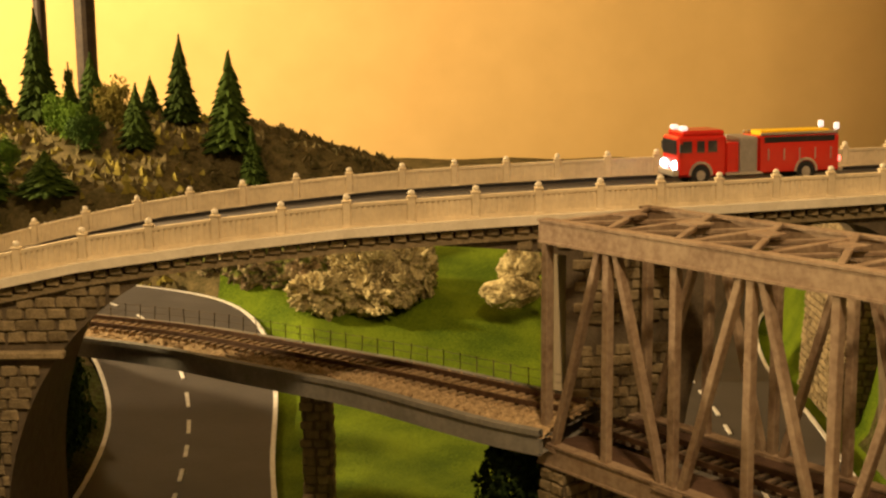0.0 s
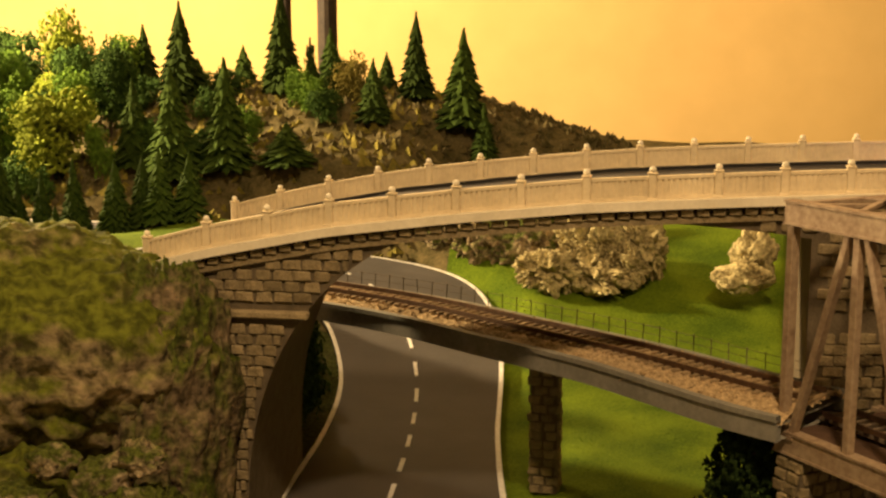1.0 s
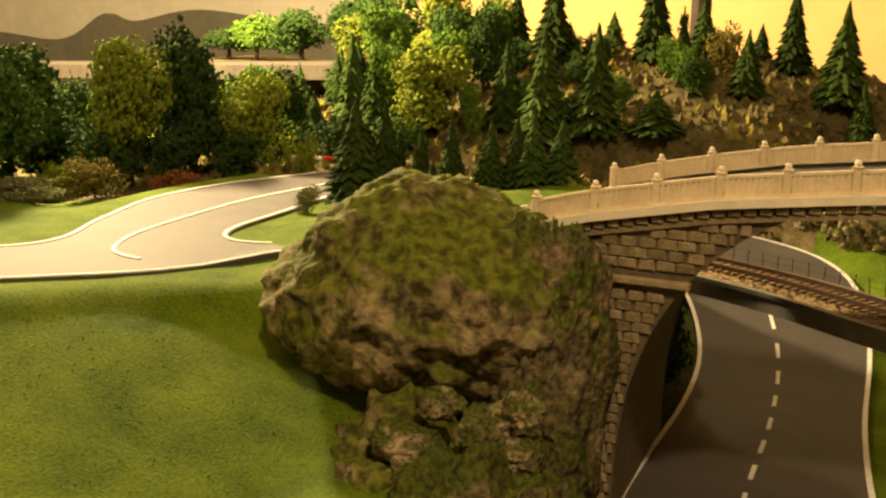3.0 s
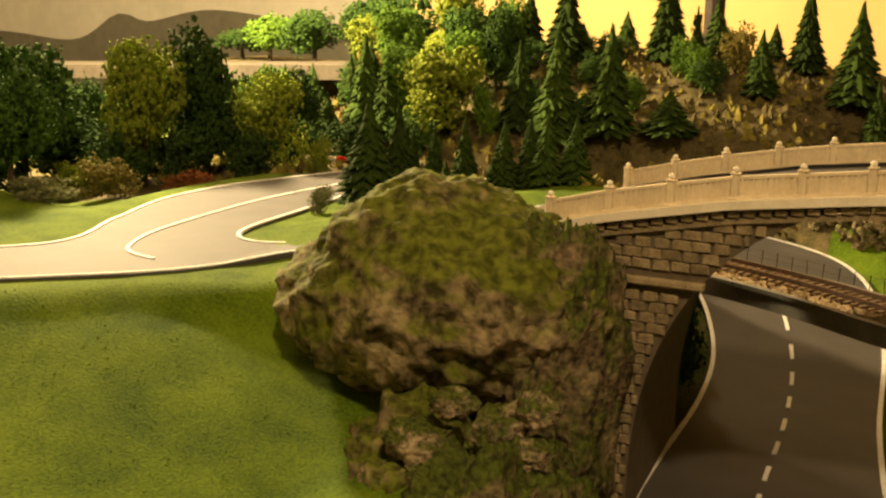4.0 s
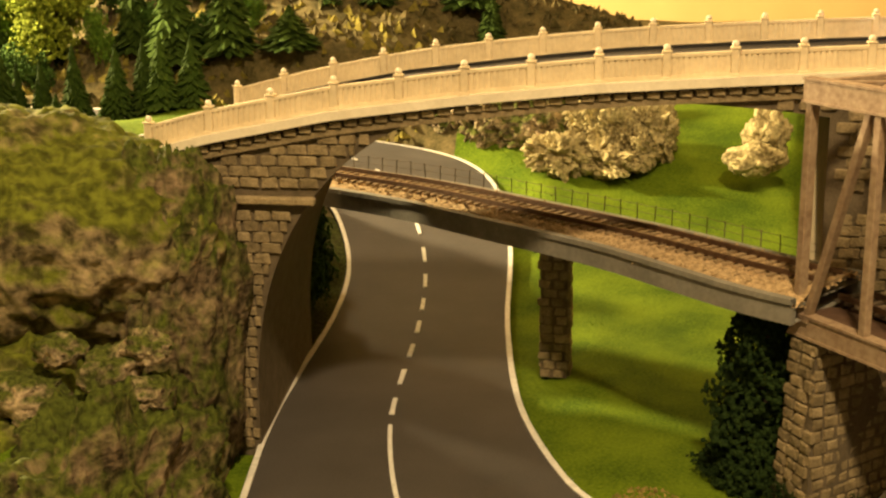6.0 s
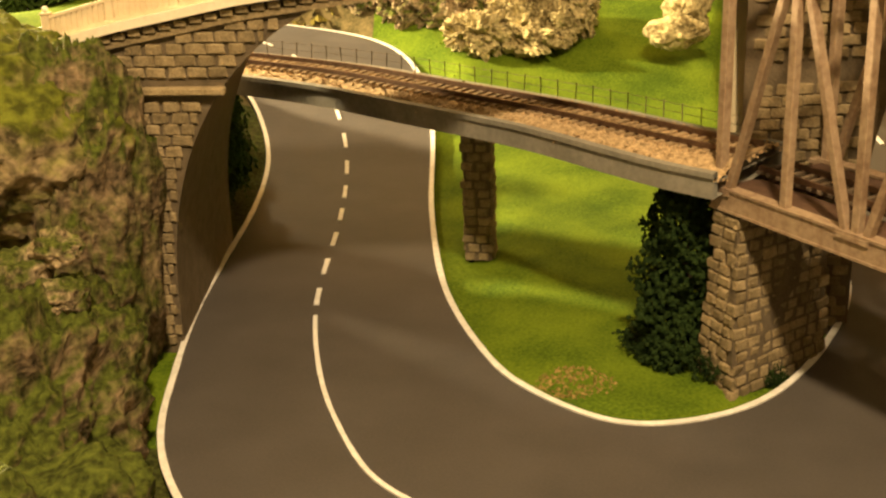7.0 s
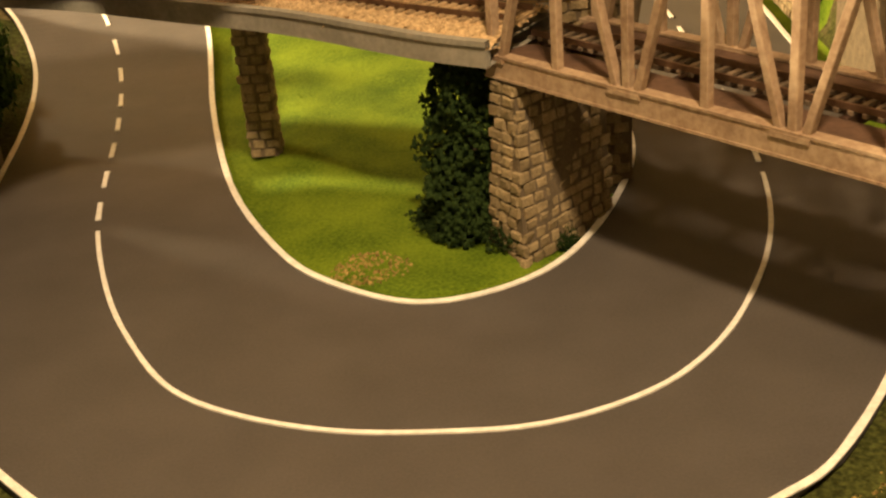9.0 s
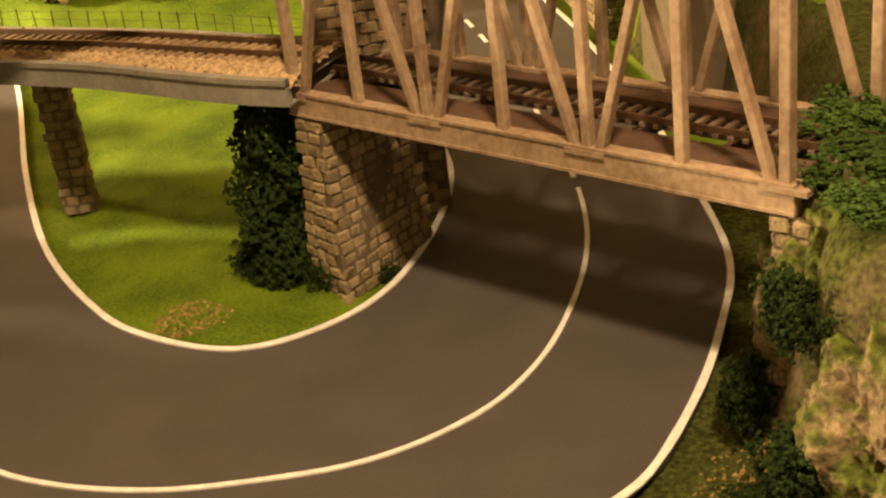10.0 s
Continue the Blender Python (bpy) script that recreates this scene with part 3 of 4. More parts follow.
def build_viaduct():
    top = thing("rail_viaduct", "grey concrete curved railway viaduct with a ballasted track", "viaduct", kind="structure")
    slab = strip("slab", shoulder(0.0), offset(RAILWAY, 0.0305), lambda x, y: RAIL_Z - 0.004, CONCRETE, thick=0.0072)
    slab.parent = top
    for a, b in ((shoulder(-0.002), shoulder(0.002)), (offset(RAILWAY, 0.0285), offset(RAILWAY, 0.0325))):
        k = strip("kerb", a, b, lambda x, y: RAIL_Z, CONCRETE, thick=0.0116)
        k.parent = top
    lip = strip("lip", shoulder(-0.0032), shoulder(0.0016), lambda x, y: RAIL_Z + 0.0012, CONCRETE, thick=0.0026)
    lip.parent = top
    # ballast bed
    n = len(RAILWAY)
    verts, faces = [], []
    prof = [(-0.0283, -0.0035), (-0.019, 0.0016), (0.019, 0.0016), (0.0283, -0.0035)]
    for p, q, e in zip(RAILWAY, sides(RAILWAY), NEAR_EDGE):
        for k, (d, h) in enumerate(prof):
            d = e + 0.0022 if k == 0 else d
            verts.append((p[0] + q[0] * d, p[1] + q[1] * d, RAIL_Z + h))
    for i in range(n - 1):
        for k in range(3):
            faces.append((4 * i + k, 4 * i + k + 1, 4 * i + 5 + k, 4 * i + 4 + k))
    mesh_of("ballast_bed", verts, faces, BALLAST, top)
    # loose stones on the bed
    rnd = random.Random(4)
    verts, faces = [], []
    sd = sides(RAILWAY)
    for _ in range(6500):
        i = rnd.randrange(n)
        d = rnd.uniform(NEAR_EDGE[i] + 0.0025, 0.028)
        h = np.interp(abs(d), [0.019, 0.0283], [0.0016, -0.0035])
        c = np.array([RAILWAY[i, 0] + sd[i, 0] * d + rnd.uniform(-.004, .004), RAILWAY[i, 1] + sd[i, 1] * d + rnd.uniform(-.004, .004), RAIL_Z + h])
        r, b = rnd.uniform(0.0006, 0.0012), len(verts)
        for v in ((1, 0, 0), (-0.5, 0.87, 0), (-0.5, -0.87, 0), (0, 0, 1.1)):
            verts.append(tuple(c + r * np.array(v) * rnd.uniform(0.7, 1.3)))
        faces += [(b, b + 1, b + 3), (b + 1, b + 2, b + 3), (b + 2, b, b + 3)]
    tagged(mesh_of("ballast_stones", verts, faces, BALLAST, top), kind="stuff")
    return top


viaduct = build_viaduct()


def build_track(name, line, z, parent_label, width=0.029, wood=None, gauge=0.00825):
    top = thing(name, parent_label, "railway track")
    bm = bmesh.new()
    box(bm, (0, 0, 0), (0.0026, width, 0.0018), bevel=0.0002)
    me = bpy.data.meshes.new("sleeper")
    bm.to_mesh(me)
    bm.free()
    me.materials.append(wood or SLEEPER)
    fine = curve(line, 0.0064)
    sd = sides(fine)
    for p, q in zip(fine, sd):
        share("sleeper", me, top, pose(p[0], p[1], z + 0.0006, 0, 0, math.degrees(math.atan2(q[1], q[0])) - 90))
    for d in (-gauge, gauge):
        r = strip("rail", offset(fine, d - 0.0007), offset(fine, d + 0.0007), lambda x, y: z + 0.0042, RAIL, thick=0.0027)
        r.parent = top
    return top


build_track("viaduct_track", RAILWAY[:, :2], RAIL_Z + 0.0016, "weathered model railway track with brown sleepers on ballast", 0.030, DUSTY_SLEEPER, 0.0092)


def build_rail_fence():
    top = thing("rail_fence", "thin dark wire fence along the viaduct edge", "fence")
    line = curve(offset(RAILWAY, 0.034), 0.0125)[4:]
    bm = bmesh.new()
    box(bm, (0, 0, 0.005), (0.00055, 0.00055, 0.013))
    me = bpy.data.meshes.new("post")
    bm.to_mesh(me)
    bm.free()
    me.materials.append(WIRE_GREY)
    for p in line:
        share("post", me, top, pose(p[0], p[1], RAIL_Z - 0.002, random.uniform(-4, 4), random.uniform(-4, 4), 0))
    for h in (0.004, 0.0085):
        wire = strip("wire", line[:, :2] - 0.0001, line[:, :2] + 0.0001, lambda x, y: RAIL_Z + h, WIRE_GREY, thick=0.0002)
        wire.parent = top


build_rail_fence()


# ---- the through truss railway bridge ----
T0, T1 = Vector((0.0345, 0.5935, 0)), Vector((0.1935, 0.4045, 0))
T_AX = (T1 - T0).normalized()
T_SIDE = Vector((-T_AX.y, T_AX.x, 0))
T_W, T_BOT, T_TOP, T_CH = 0.070, 0.0905, 0.2012, 0.0110


def build_truss():
    top = thing("truss_bridge", "weathered tan steel through truss railway bridge", "bridge")
    L = (T1 - T0).length
    P = lambda i, side, z: T0 + T_AX * (L * i / 6) + T_SIDE * (T_W * side) + Vector((0, 0, z))

    def bar(name, a, b, w, h, up=(0, 0, 1), m=TRUSS):
        bm = bmesh.new()
        stick(bm, a, b, w, h, up, bevel=0.0004)
        return part(name, bm, m, top)

    for side in (0, 1):
        for z in (T_BOT, T_TOP):
            c = bar("chord", P(0, side, z) - T_AX * 0.004, P(6, side, z) + T_AX * 0.004, 0.0055, T_CH)
            bm = bmesh.new()
            for s in (-1, 1):
                stick(bm, P(0, side, z + s * T_CH * 0.47) - T_AX * 0.004, P(6, side, z + s * T_CH * 0.47) + T_AX * 0.004, 0.0068, 0.0012)
            part("flange", bm, TRUSS, c)
        zb, zt = T_BOT + T_CH * 0.4, T_TOP - T_CH * 0.4
        for i in range(7):
            bar("post", P(i, side, zb), P(i, side, zt), 0.0042, 0.0050 if i in (0, 6) else 0.0042, up=T_SIDE)
        for i in range(6):
            lo, hi = (i, i + 1) if i % 2 == 0 else (i + 1, i)
            f = 0.14 if lo < hi else -0.14
            bar("diagonal", P(lo + f, side, zb), P(hi - f * 0.9, side, zt), 0.0036, 0.0044, up=T_SIDE)
        for i in range(0, 7, 2):
            bm = bmesh.new()
            stick(bm, P(i, side, zb - 0.001) - T_AX * 0.009, P(i, side, zb - 0.001) + T_AX * 0.009, 0.0075, 0.0022)
            part("gusset", bm, TRUSS, top)
    # top bracing
    for i in range(7):
        bar("top_strut", P(i, 0, T_TOP + 0.002), P(i, 1, T_TOP + 0.002), 0.004, 0.005)
    for i in range(6):
        bar("top_brace", P(i, 0, T_TOP + 0.003), P(i + 1, 1, T_TOP + 0.003), 0.0032, 0.0022)
        bar("top_brace", P(i, 1, T_TOP + 0.0052), P(i + 1, 0, T_TOP + 0.0052), 0.0032, 0.0022)
        bm = bmesh.new()
        c = P(i + 0.5, 0.5, T_TOP + 0.0068)
        box(bm, c, (0.012, 0.012, 0.001), Matrix.Rotation(math.atan2(T_AX.y, T_AX.x), 4, "Z"))
        part("gusset", bm, TRUSS, top)
    # floor: side plates, stringers and the open middle
    for a, b in ((0.06, 0.30), (0.70, 0.94)):
        m = (a + b) / 2
        bar("floor_plate", P(0, m, T_BOT + 0.0035), P(6, m, T_BOT + 0.0035), T_W * (b - a), 0.002, m=TRUSS_DECK)
    for m in (0.34, 0.66):
        bar("stringer", P(0, m, T_BOT), P(6, m, T_BOT), 0.003, 0.007, m=TRUSS_DECK)
    for i in range(7):
        bar("floor_beam", P(i, 0.03, T_BOT - 0.002), P(i, 0.97, T_BOT - 0.002), 0.004, 0.006, m=TRUSS_DECK)
    return top


truss = build_truss()
TRACK_A = T0 + T_SIDE * T_W / 2
TRACK_B = T1 + T_SIDE * T_W / 2
build_track("bridge_track", np.array([(TRACK_A - T_AX * 0.002)[:2], ((TRACK_A + TRACK_B) / 2)[:2], (TRACK_B + T_AX * 0.002)[:2]]), T_BOT + 0.0055, "model railway track with dark sleepers on the truss floor", 0.0195)
END = [(TRACK_B + T_AX * 0.003)[:2], (TRACK_B + T_AX * 0.06 + T_SIDE * 0.004)[:2], (TRACK_B + T_AX * 0.13 + T_SIDE * 0.02)[:2]]
build_track("bank_track", np.array([tuple(p) for p in END]), T_BOT + 0.006, "model railway track with dark sleepers on a ballast bank")


# ---- stone masonry piers ----
def stone_mesh(seed, size):
    rnd = random.Random(seed)
    bm = bmesh.new()
    box(bm, (0, 0, 0), size, bevel=min(size) * 0.2)
    for v in bm.verts:
        v.co += Vector([rnd.uniform(-1, 1) * s * 0.09 for s in size])
    me = bpy.data.meshes.new("stone")
    bm.to_mesh(me)
    bm.free()
    me.materials.append(STONE)
    return me


STONES = [stone_mesh(i, (0.0088 - 0.0007 * i, 0.0030, 0.0050)) for i in range(4)]
BRICKS = [stone_mesh(10 + i, (0.0098 - 0.0008 * i, 0.0024, 0.0052)) for i in range(4)]


def build_masonry_pier(name, label, corners_low, corners_high, z0, z1, faces_on, parent=None):
    """A battered pier: a mortar core with stones laid in courses on its faces."""
    top = thing(name, label, "pier")
    lo, hi = [Vector((*c, z0)) for c in corners_low], [Vector((*c, z1)) for c in corners_high]
    mesh_of("core", lo + hi, [(0, 1, 5, 4), (1, 2, 6, 5), (2, 3, 7, 6), (3, 0, 4, 7), (4, 5, 6, 7), (3, 2, 1, 0)], MORTAR, top)
    rnd = random.Random(7)
    n = int((z1 - z0) / 0.0058)
    for k in faces_on:
        k2 = (k + 1) % 4
        for r in range(n):
            f = (r + 0.5) / n
            a, b = lo[k].lerp(hi[k], f), lo[k2].lerp(hi[k2], f)
            d = (b - a)
            turn = math.degrees(math.atan2(d.y, d.x))
            x = rnd.uniform(0.001, 0.006)
            while x < d.length - 0.001:
                c = a + d.normalized() * x
                share("stone", rnd.choice(STONES), top, Matrix.Translation(c) @ pose(0, 0, 0, rnd.uniform(-6, 6), rnd.uniform(-5, 5), turn + rnd.uniform(-5, 5)) @ Matrix.Diagonal((rnd.uniform(0.7, 1.05), 1, rnd.uniform(0.85, 1.1), 1)))
                x += 0.0086
    return top


def off(i, side, along, across):
    p = T0 + T_AX * along + T_SIDE * across
    return (p.x, p.y)


column = build_masonry_pier("viaduct_pier", "rough stone column carrying the railway viaduct on the lawn", [(-0.1105, 0.742), (-0.0940, 0.742), (-0.0940, 0.760), (-0.1105, 0.760)],
                            [(-0.1105, 0.742), (-0.0945, 0.742), (-0.0945, 0.760), (-0.1105, 0.760)], -0.004, 0.0895, (0, 1, 3))
bm = bmesh.new()
box(bm, (-0.1015, 0.748, 0.0912), (0.030, 0.044, 0.0036), pose(0, 0, 0, 0, 0, -35), bevel=0.001)
part("cap_beam", bm, CONCRETE, column)
build_masonry_pier("truss_pier", "battered rubble stone pier under the end of the truss", [off(0, 0, -0.004, -0.006), off(0, 0, 0.026, -0.012), off(0, 0, 0.018, 0.058), off(0, 0, -0.012, 0.058)],
                   [off(0, 0, 0.001, -0.002), off(0, 0, 0.014, -0.002), off(0, 0, 0.014, 0.058), off(0, 0, -0.004, 0.058)], -0.004, 0.0835, (0, 1))
build_masonry_pier("truss_abutment", "stone abutment under the far end of the truss", [off(0, 0, 0.244, -0.010), off(0, 0, 0.28, -0.012), off(0, 0, 0.28, 0.09), off(0, 0, 0.246, 0.09)],
                   [off(0, 0, 0.243, -0.002), off(0, 0, 0.27, -0.002), off(0, 0, 0.27, 0.08), off(0, 0, 0.243, 0.08)], -0.004, 0.0835, (0, 3))


build_masonry_pier("retaining_wall", "pale rubble stone retaining wall beside the back road", [(0.268, 1.06), (0.268, 0.93), (0.32, 0.93), (0.32, 1.06)], [(0.276, 1.06), (0.276, 0.93), (0.32, 0.93), (0.32, 1.06)], -0.004, 0.16, (0, 1))


# ---- rocks ----
def rock(name, label, c, radii, material, seed, rough=0.16, sub=5, turn=0.0, cone=0.0, ridge=0.42, fine=0.20):
    bm = bmesh.new()
    bmesh.ops.create_icosphere(bm, subdivisions=sub, radius=1.0)
    o = Vector((seed * 3.1, seed * 1.7, seed * 0.9))
    for v in bm.verts:
        d = v.co.normalized()
        n1 = noise.fractal(d * 1.6 + o, 1.0, 2.0, 3)
        n2 = noise.ridged_multi_fractal(d * 3.2 + o, 0.9, 2.1, 5, 0.9, 2.0)
        n3 = noise.fractal(d * 14 + o, 0.8, 2.0, 3)
        taper = 1 - cone * max(0.0, d.z) ** 1.2
        v.co = Vector((d.x * taper, d.y * taper, d.z)) * (1 + rough * n1 + rough * ridge * (n2 - 1.2) + rough * fine * n3)
    bmesh.ops.transform(bm, matrix=Matrix.Translation(c) @ pose(0, 0, 0, 0, 0, turn) @ Matrix.Diagonal((*radii, 1)), verts=bm.verts[:])
    ob = part(name, bm, material, smooth=True)
    return tagged(ob, label, "rock")


rock("mossy_boulder", "large rounded mossy brown rock beside the bridge end", (-0.345, 0.575, 0.120), (0.096, 0.074, 0.066), ROCK, 1, 0.13, 6, 0, 0.22, 0.55, 0.17)
rock("rock_face", "craggy brown rock face with moss below the boulder", (-0.312, 0.512, 0.014), (0.060, 0.058, 0.062), ROCK, 2, 0.26, 6)
for k, (x, z, r) in enumerate(((-0.307, 0.072, 0.015), (-0.285, 0.058, 0.018), (-0.265, 0.086, 0.014), (-0.323, 0.050, 0.014), (-0.250, 0.096, 0.010), (-0.292, 0.092, 0.010), (-0.248, 0.076, 0.012), (-0.272, 0.044, 0.015), (-0.335, 0.034, 0.014))):
    rock("loose_rock", "jagged tan rock lodged in the mossy rock face", (x, 0.458 + 0.3 * z, z), (r * 1.25, r * 0.9, r * 0.8), TAN_ROCK, 30 + k, 0.34, 4, 40 * k)
rock("rock_face", "upright mossy rock face against the bridge abutment", (-0.272, 0.575, 0.075), (0.030, 0.046, 0.098), BANK_ROCK, 3, 0.20, 6, ridge=0.6, fine=0.14)
rock("rock_face", "dark craggy rock bank along the road edge", (-0.262, 0.462, 0.01), (0.045, 0.085, 0.075), BANK_ROCK, 4, 0.26, 6, ridge=0.6)
rock("rock_face", "low mossy rock at the road edge", (-0.235, 0.385, 0.0), (0.055, 0.06, 0.05), BANK_ROCK, 5, 0.24, 6, ridge=0.55)
OUTCROP = [(-0.150, 1.110, 0.066, 0.028, 0.022, 0.022), (-0.122, 1.140, 0.088, 0.026, 0.022, 0.030), (-0.100, 1.125, 0.080, 0.026, 0.022, 0.034), (-0.068, 1.135, 0.088, 0.024, 0.024, 0.034), (-0.108, 1.105, 0.062, 0.034, 0.016, 0.014), (-0.078, 1.115, 0.072, 0.018, 0.016, 0.020)]
for k, (x, y, z, rx, ry, rz) in enumerate(OUTCROP):
    rock("pale_outcrop", "jagged pale cream limestone outcrop on the lawn", (x, y, z), (rx, ry, rz), PALE_ROCK, 60 + k, 0.42, 6, 35 * k, ridge=0.75, fine=0.3)
for k, (x, y, z, rx, ry, rz) in enumerate(((-0.172, 1.165, 0.078, 0.034, 0.026, 0.034), (-0.205, 1.175, 0.076, 0.030, 0.024, 0.030), (-0.235, 1.185, 0.080, 0.032, 0.022, 0.026), (-0.268, 1.20, 0.084, 0.032, 0.020, 0.022), (-0.300, 1.225, 0.088, 0.032, 0.02, 0.022), (-0.190, 1.22, 0.105, 0.040, 0.03, 0.036), (-0.245, 1.24, 0.100, 0.045, 0.03, 0.032))):
    rock("outcrop", "brown limestone outcrop beside the rising road", (x, y, z), (rx, ry, rz), TAN_ROCK, 70 + k, 0.40, 5, 50 * k, ridge=0.7, fine=0.3)
rock("pale_outcrop", "low pale boulder on the lawn", (0.020, 1.085, 0.072), (0.025, 0.02, 0.014), PALE_ROCK, 8, 0.25, 5)
rock("pale_outcrop", "small pale rock behind a low boulder", (0.030, 1.115, 0.086), (0.020, 0.020, 0.024), PALE_ROCK, 14, 0.34, 5)
rock("bank_rock", "brown craggy rock bank beside the road", (0.212, 0.400, 0.045), (0.026, 0.035, 0.050), BANK_ROCK, 9, 0.26, 6)
rock("bank_rock", "brown craggy rock bank with moss", (0.206, 0.345, 0.025), (0.03, 0.04, 0.05), BANK_ROCK, 10, 0.26, 6)
rock("bank_rock", "low brown rock at the road edge", (0.232, 0.45, 0.04), (0.022, 0.04, 0.055), BANK_ROCK, 13, 0.26, 5)


# ---- trees ----
def conifer_mesh(seed, tiers=26, per=19):
    """Unit conifer: height 1, radius 1."""
    rnd = random.Random(seed)
    verts, faces = [], []
    for k in range(tiers):
        f = k / (tiers - 1)
        z = 0.06 + 0.90 * f
        r = (1 - f) ** 0.85 * 0.96 + 0.05
        a0 = rnd.uniform(0, 6.28)
        m = max(5, int(per * (0.45 + 0.55 * (1 - f))))
        for j in range(m):
            a = a0 + 6.283 * j / m + rnd.uniform(-0.2, 0.2)
            rr = r * rnd.uniform(0.6, 1.15)
            w = 0.20 * rr + 0.04
            droop = rnd.uniform(0.02, 0.07)
            ca, sa = math.cos(a), math.sin(a)
            b = len(verts)
            up = rnd.uniform(0.03, 0.06)
            for rad, side, dz in ((0.05, 0, up), (0.55 * rr, w, up * 0.5 - droop * 0.3), (rr, 0, -droop), (0.55 * rr, -w, up * 0.5 - droop * 0.3), (0.5 * rr, 0, up * 1.3), (0.5 * rr, 0, -droop * 0.9)):
                verts.append((ca * rad - sa * side, sa * rad + ca * side, z + dz))
            faces += [(b, b + 1, b + 4), (b + 1, b + 2, b + 4), (b + 2, b + 3, b + 4), (b + 3, b, b + 4), (b + 1, b, b + 5), (b + 2, b + 1, b + 5), (b + 3, b + 2, b + 5), (b, b + 3, b + 5)]
    me = bpy.data.meshes.new("crown")
    me.from_pydata(verts, [], faces)
    me.materials.append(NEEDLES)
    return me


def crown_mesh(seed, material, n=330, leaf=0.17):
    """Unit round crown: base at 0, height 1, radius about 1, in uneven clumps of leaves."""
    rnd = random.Random(seed)
    lobes = [(Vector((0, 0, 0.5)), 0.62)] + [(Vector((rnd.uniform(-0.5, 0.5), rnd.uniform(-0.5, 0.5), rnd.uniform(0.2, 0.8))), rnd.uniform(0.3, 0.5)) for _ in range(8)]
    verts, faces = [], []
    for _ in range(n):
        c, r = rnd.choice(lobes)
        d = Vector((rnd.gauss(0, 1), rnd.gauss(0, 1), rnd.gauss(0, 1))).normalized()
        p = c + Vector((d.x * r, d.y * r, d.z * r * 0.55)) * rnd.uniform(0.72, 1.05)
        for _ in range(5):
            q = p + Vector((rnd.gauss(0, 0.07), rnd.gauss(0, 0.07), rnd.gauss(0, 0.045)))
            s = leaf * rnd.uniform(0.35, 0.8)
            u = (d + Vector((rnd.gauss(0, 0.6), rnd.gauss(0, 0.6), rnd.gauss(0, 0.6)))).normalized()
            t1 = u.orthogonal().normalized()
            t2 = u.cross(t1)
            b = len(verts)
            for e, h in ((t1, 0), (t2, 0), (-t1, 0), (-t2, 0)):
                w = e * s * rnd.uniform(0.6, 1.1)
                verts.append((q.x + w.x, q.y + w.y, q.z + w.z * 0.6))
            w = u * s * 0.5
            verts.append((q.x + w.x, q.y + w.y, q.z + w.z))
            faces += [(b, b + 1, b + 4), (b + 1, b + 2, b + 4), (b + 2, b + 3, b + 4), (b + 3, b, b + 4), (b + 3, b + 2, b + 1, b)]
    me = bpy.data.meshes.new("crown")
    me.from_pydata(verts, [], faces)
    me.materials.append(material)
    return me


CONIFERS = [conifer_mesh(i) for i in range(4)]
bm = bmesh.new()
tube(bm, (0, 0, -0.04), (0, 0, 0.5), 0.10, 0.05)
TRUNK = bpy.data.meshes.new("trunk")
bm.to_mesh(TRUNK)
bm.free()
TRUNK.materials.append(BARK)
bm = bmesh.new()
tube(bm, (0, 0, -0.06), (0.02, 0, 0.35), 0.11, 0.08)
tube(bm, (0.02, 0, 0.33), (0.3, 0.1, 0.62), 0.06, 0.03)
tube(bm, (0.02, 0, 0.33), (-0.28, 0.15, 0.60), 0.06, 0.03)
tube(bm, (0.02, 0, 0.33), (0.05, -0.25, 0.66), 0.06, 0.03)
BRANCHED = bpy.data.meshes.new("trunk")
bm.to_mesh(BRANCHED)
bm.free()
BRANCHED.materials.append(BARK)


def conifer(x, y, z, h, r, k):
    g = float(ground_z(x, y))
    h, z = h + (z - g if abs(z - g) < 0.03 else 0), g
    t = thing("conifer_tree", "dark green model conifer on the hillside", "tree", (x, y, z), group="conifers", turn=k * 77)
    share("trunk", TRUNK, t, Matrix.Diagonal((r * 0.9, r * 0.9, h, 1)))
    share("crown", CONIFERS[k % 4], t, Matrix.Diagonal((r * 1.32, r * 1.32, h * 1.02, 1)))


def leafy(x, y, z, h, r, material, seed, label, bush=False):
    g = float(ground_z(x, y))
    h, z = h + (z - g if abs(z - g) < 0.03 else 0), g
    t = thing("bush" if bush else "leafy_tree", label, "bush" if bush else "tree", (x, y, z), group="bushes" if bush else "leafy trees", turn=seed * 53)
    me = crown_mesh(seed, material, 330 if bush else 640, 0.105 if bush else 0.100)
    if bush:
        share("crown", me, t, Matrix.Translation((0, 0, -0.05 * h)) @ Matrix.Diagonal((r, r, h * 1.05, 1)))
    else:
        share("trunk", BRANCHED, t, Matrix.Diagonal((r * 0.8, r * 0.8, h, 1)))
        share("crown", me, t, Matrix.Translation((0, 0, 0.17 * h)) @ Matrix.Diagonal((r * 1.22, r * 1.22, h * 0.86, 1)))


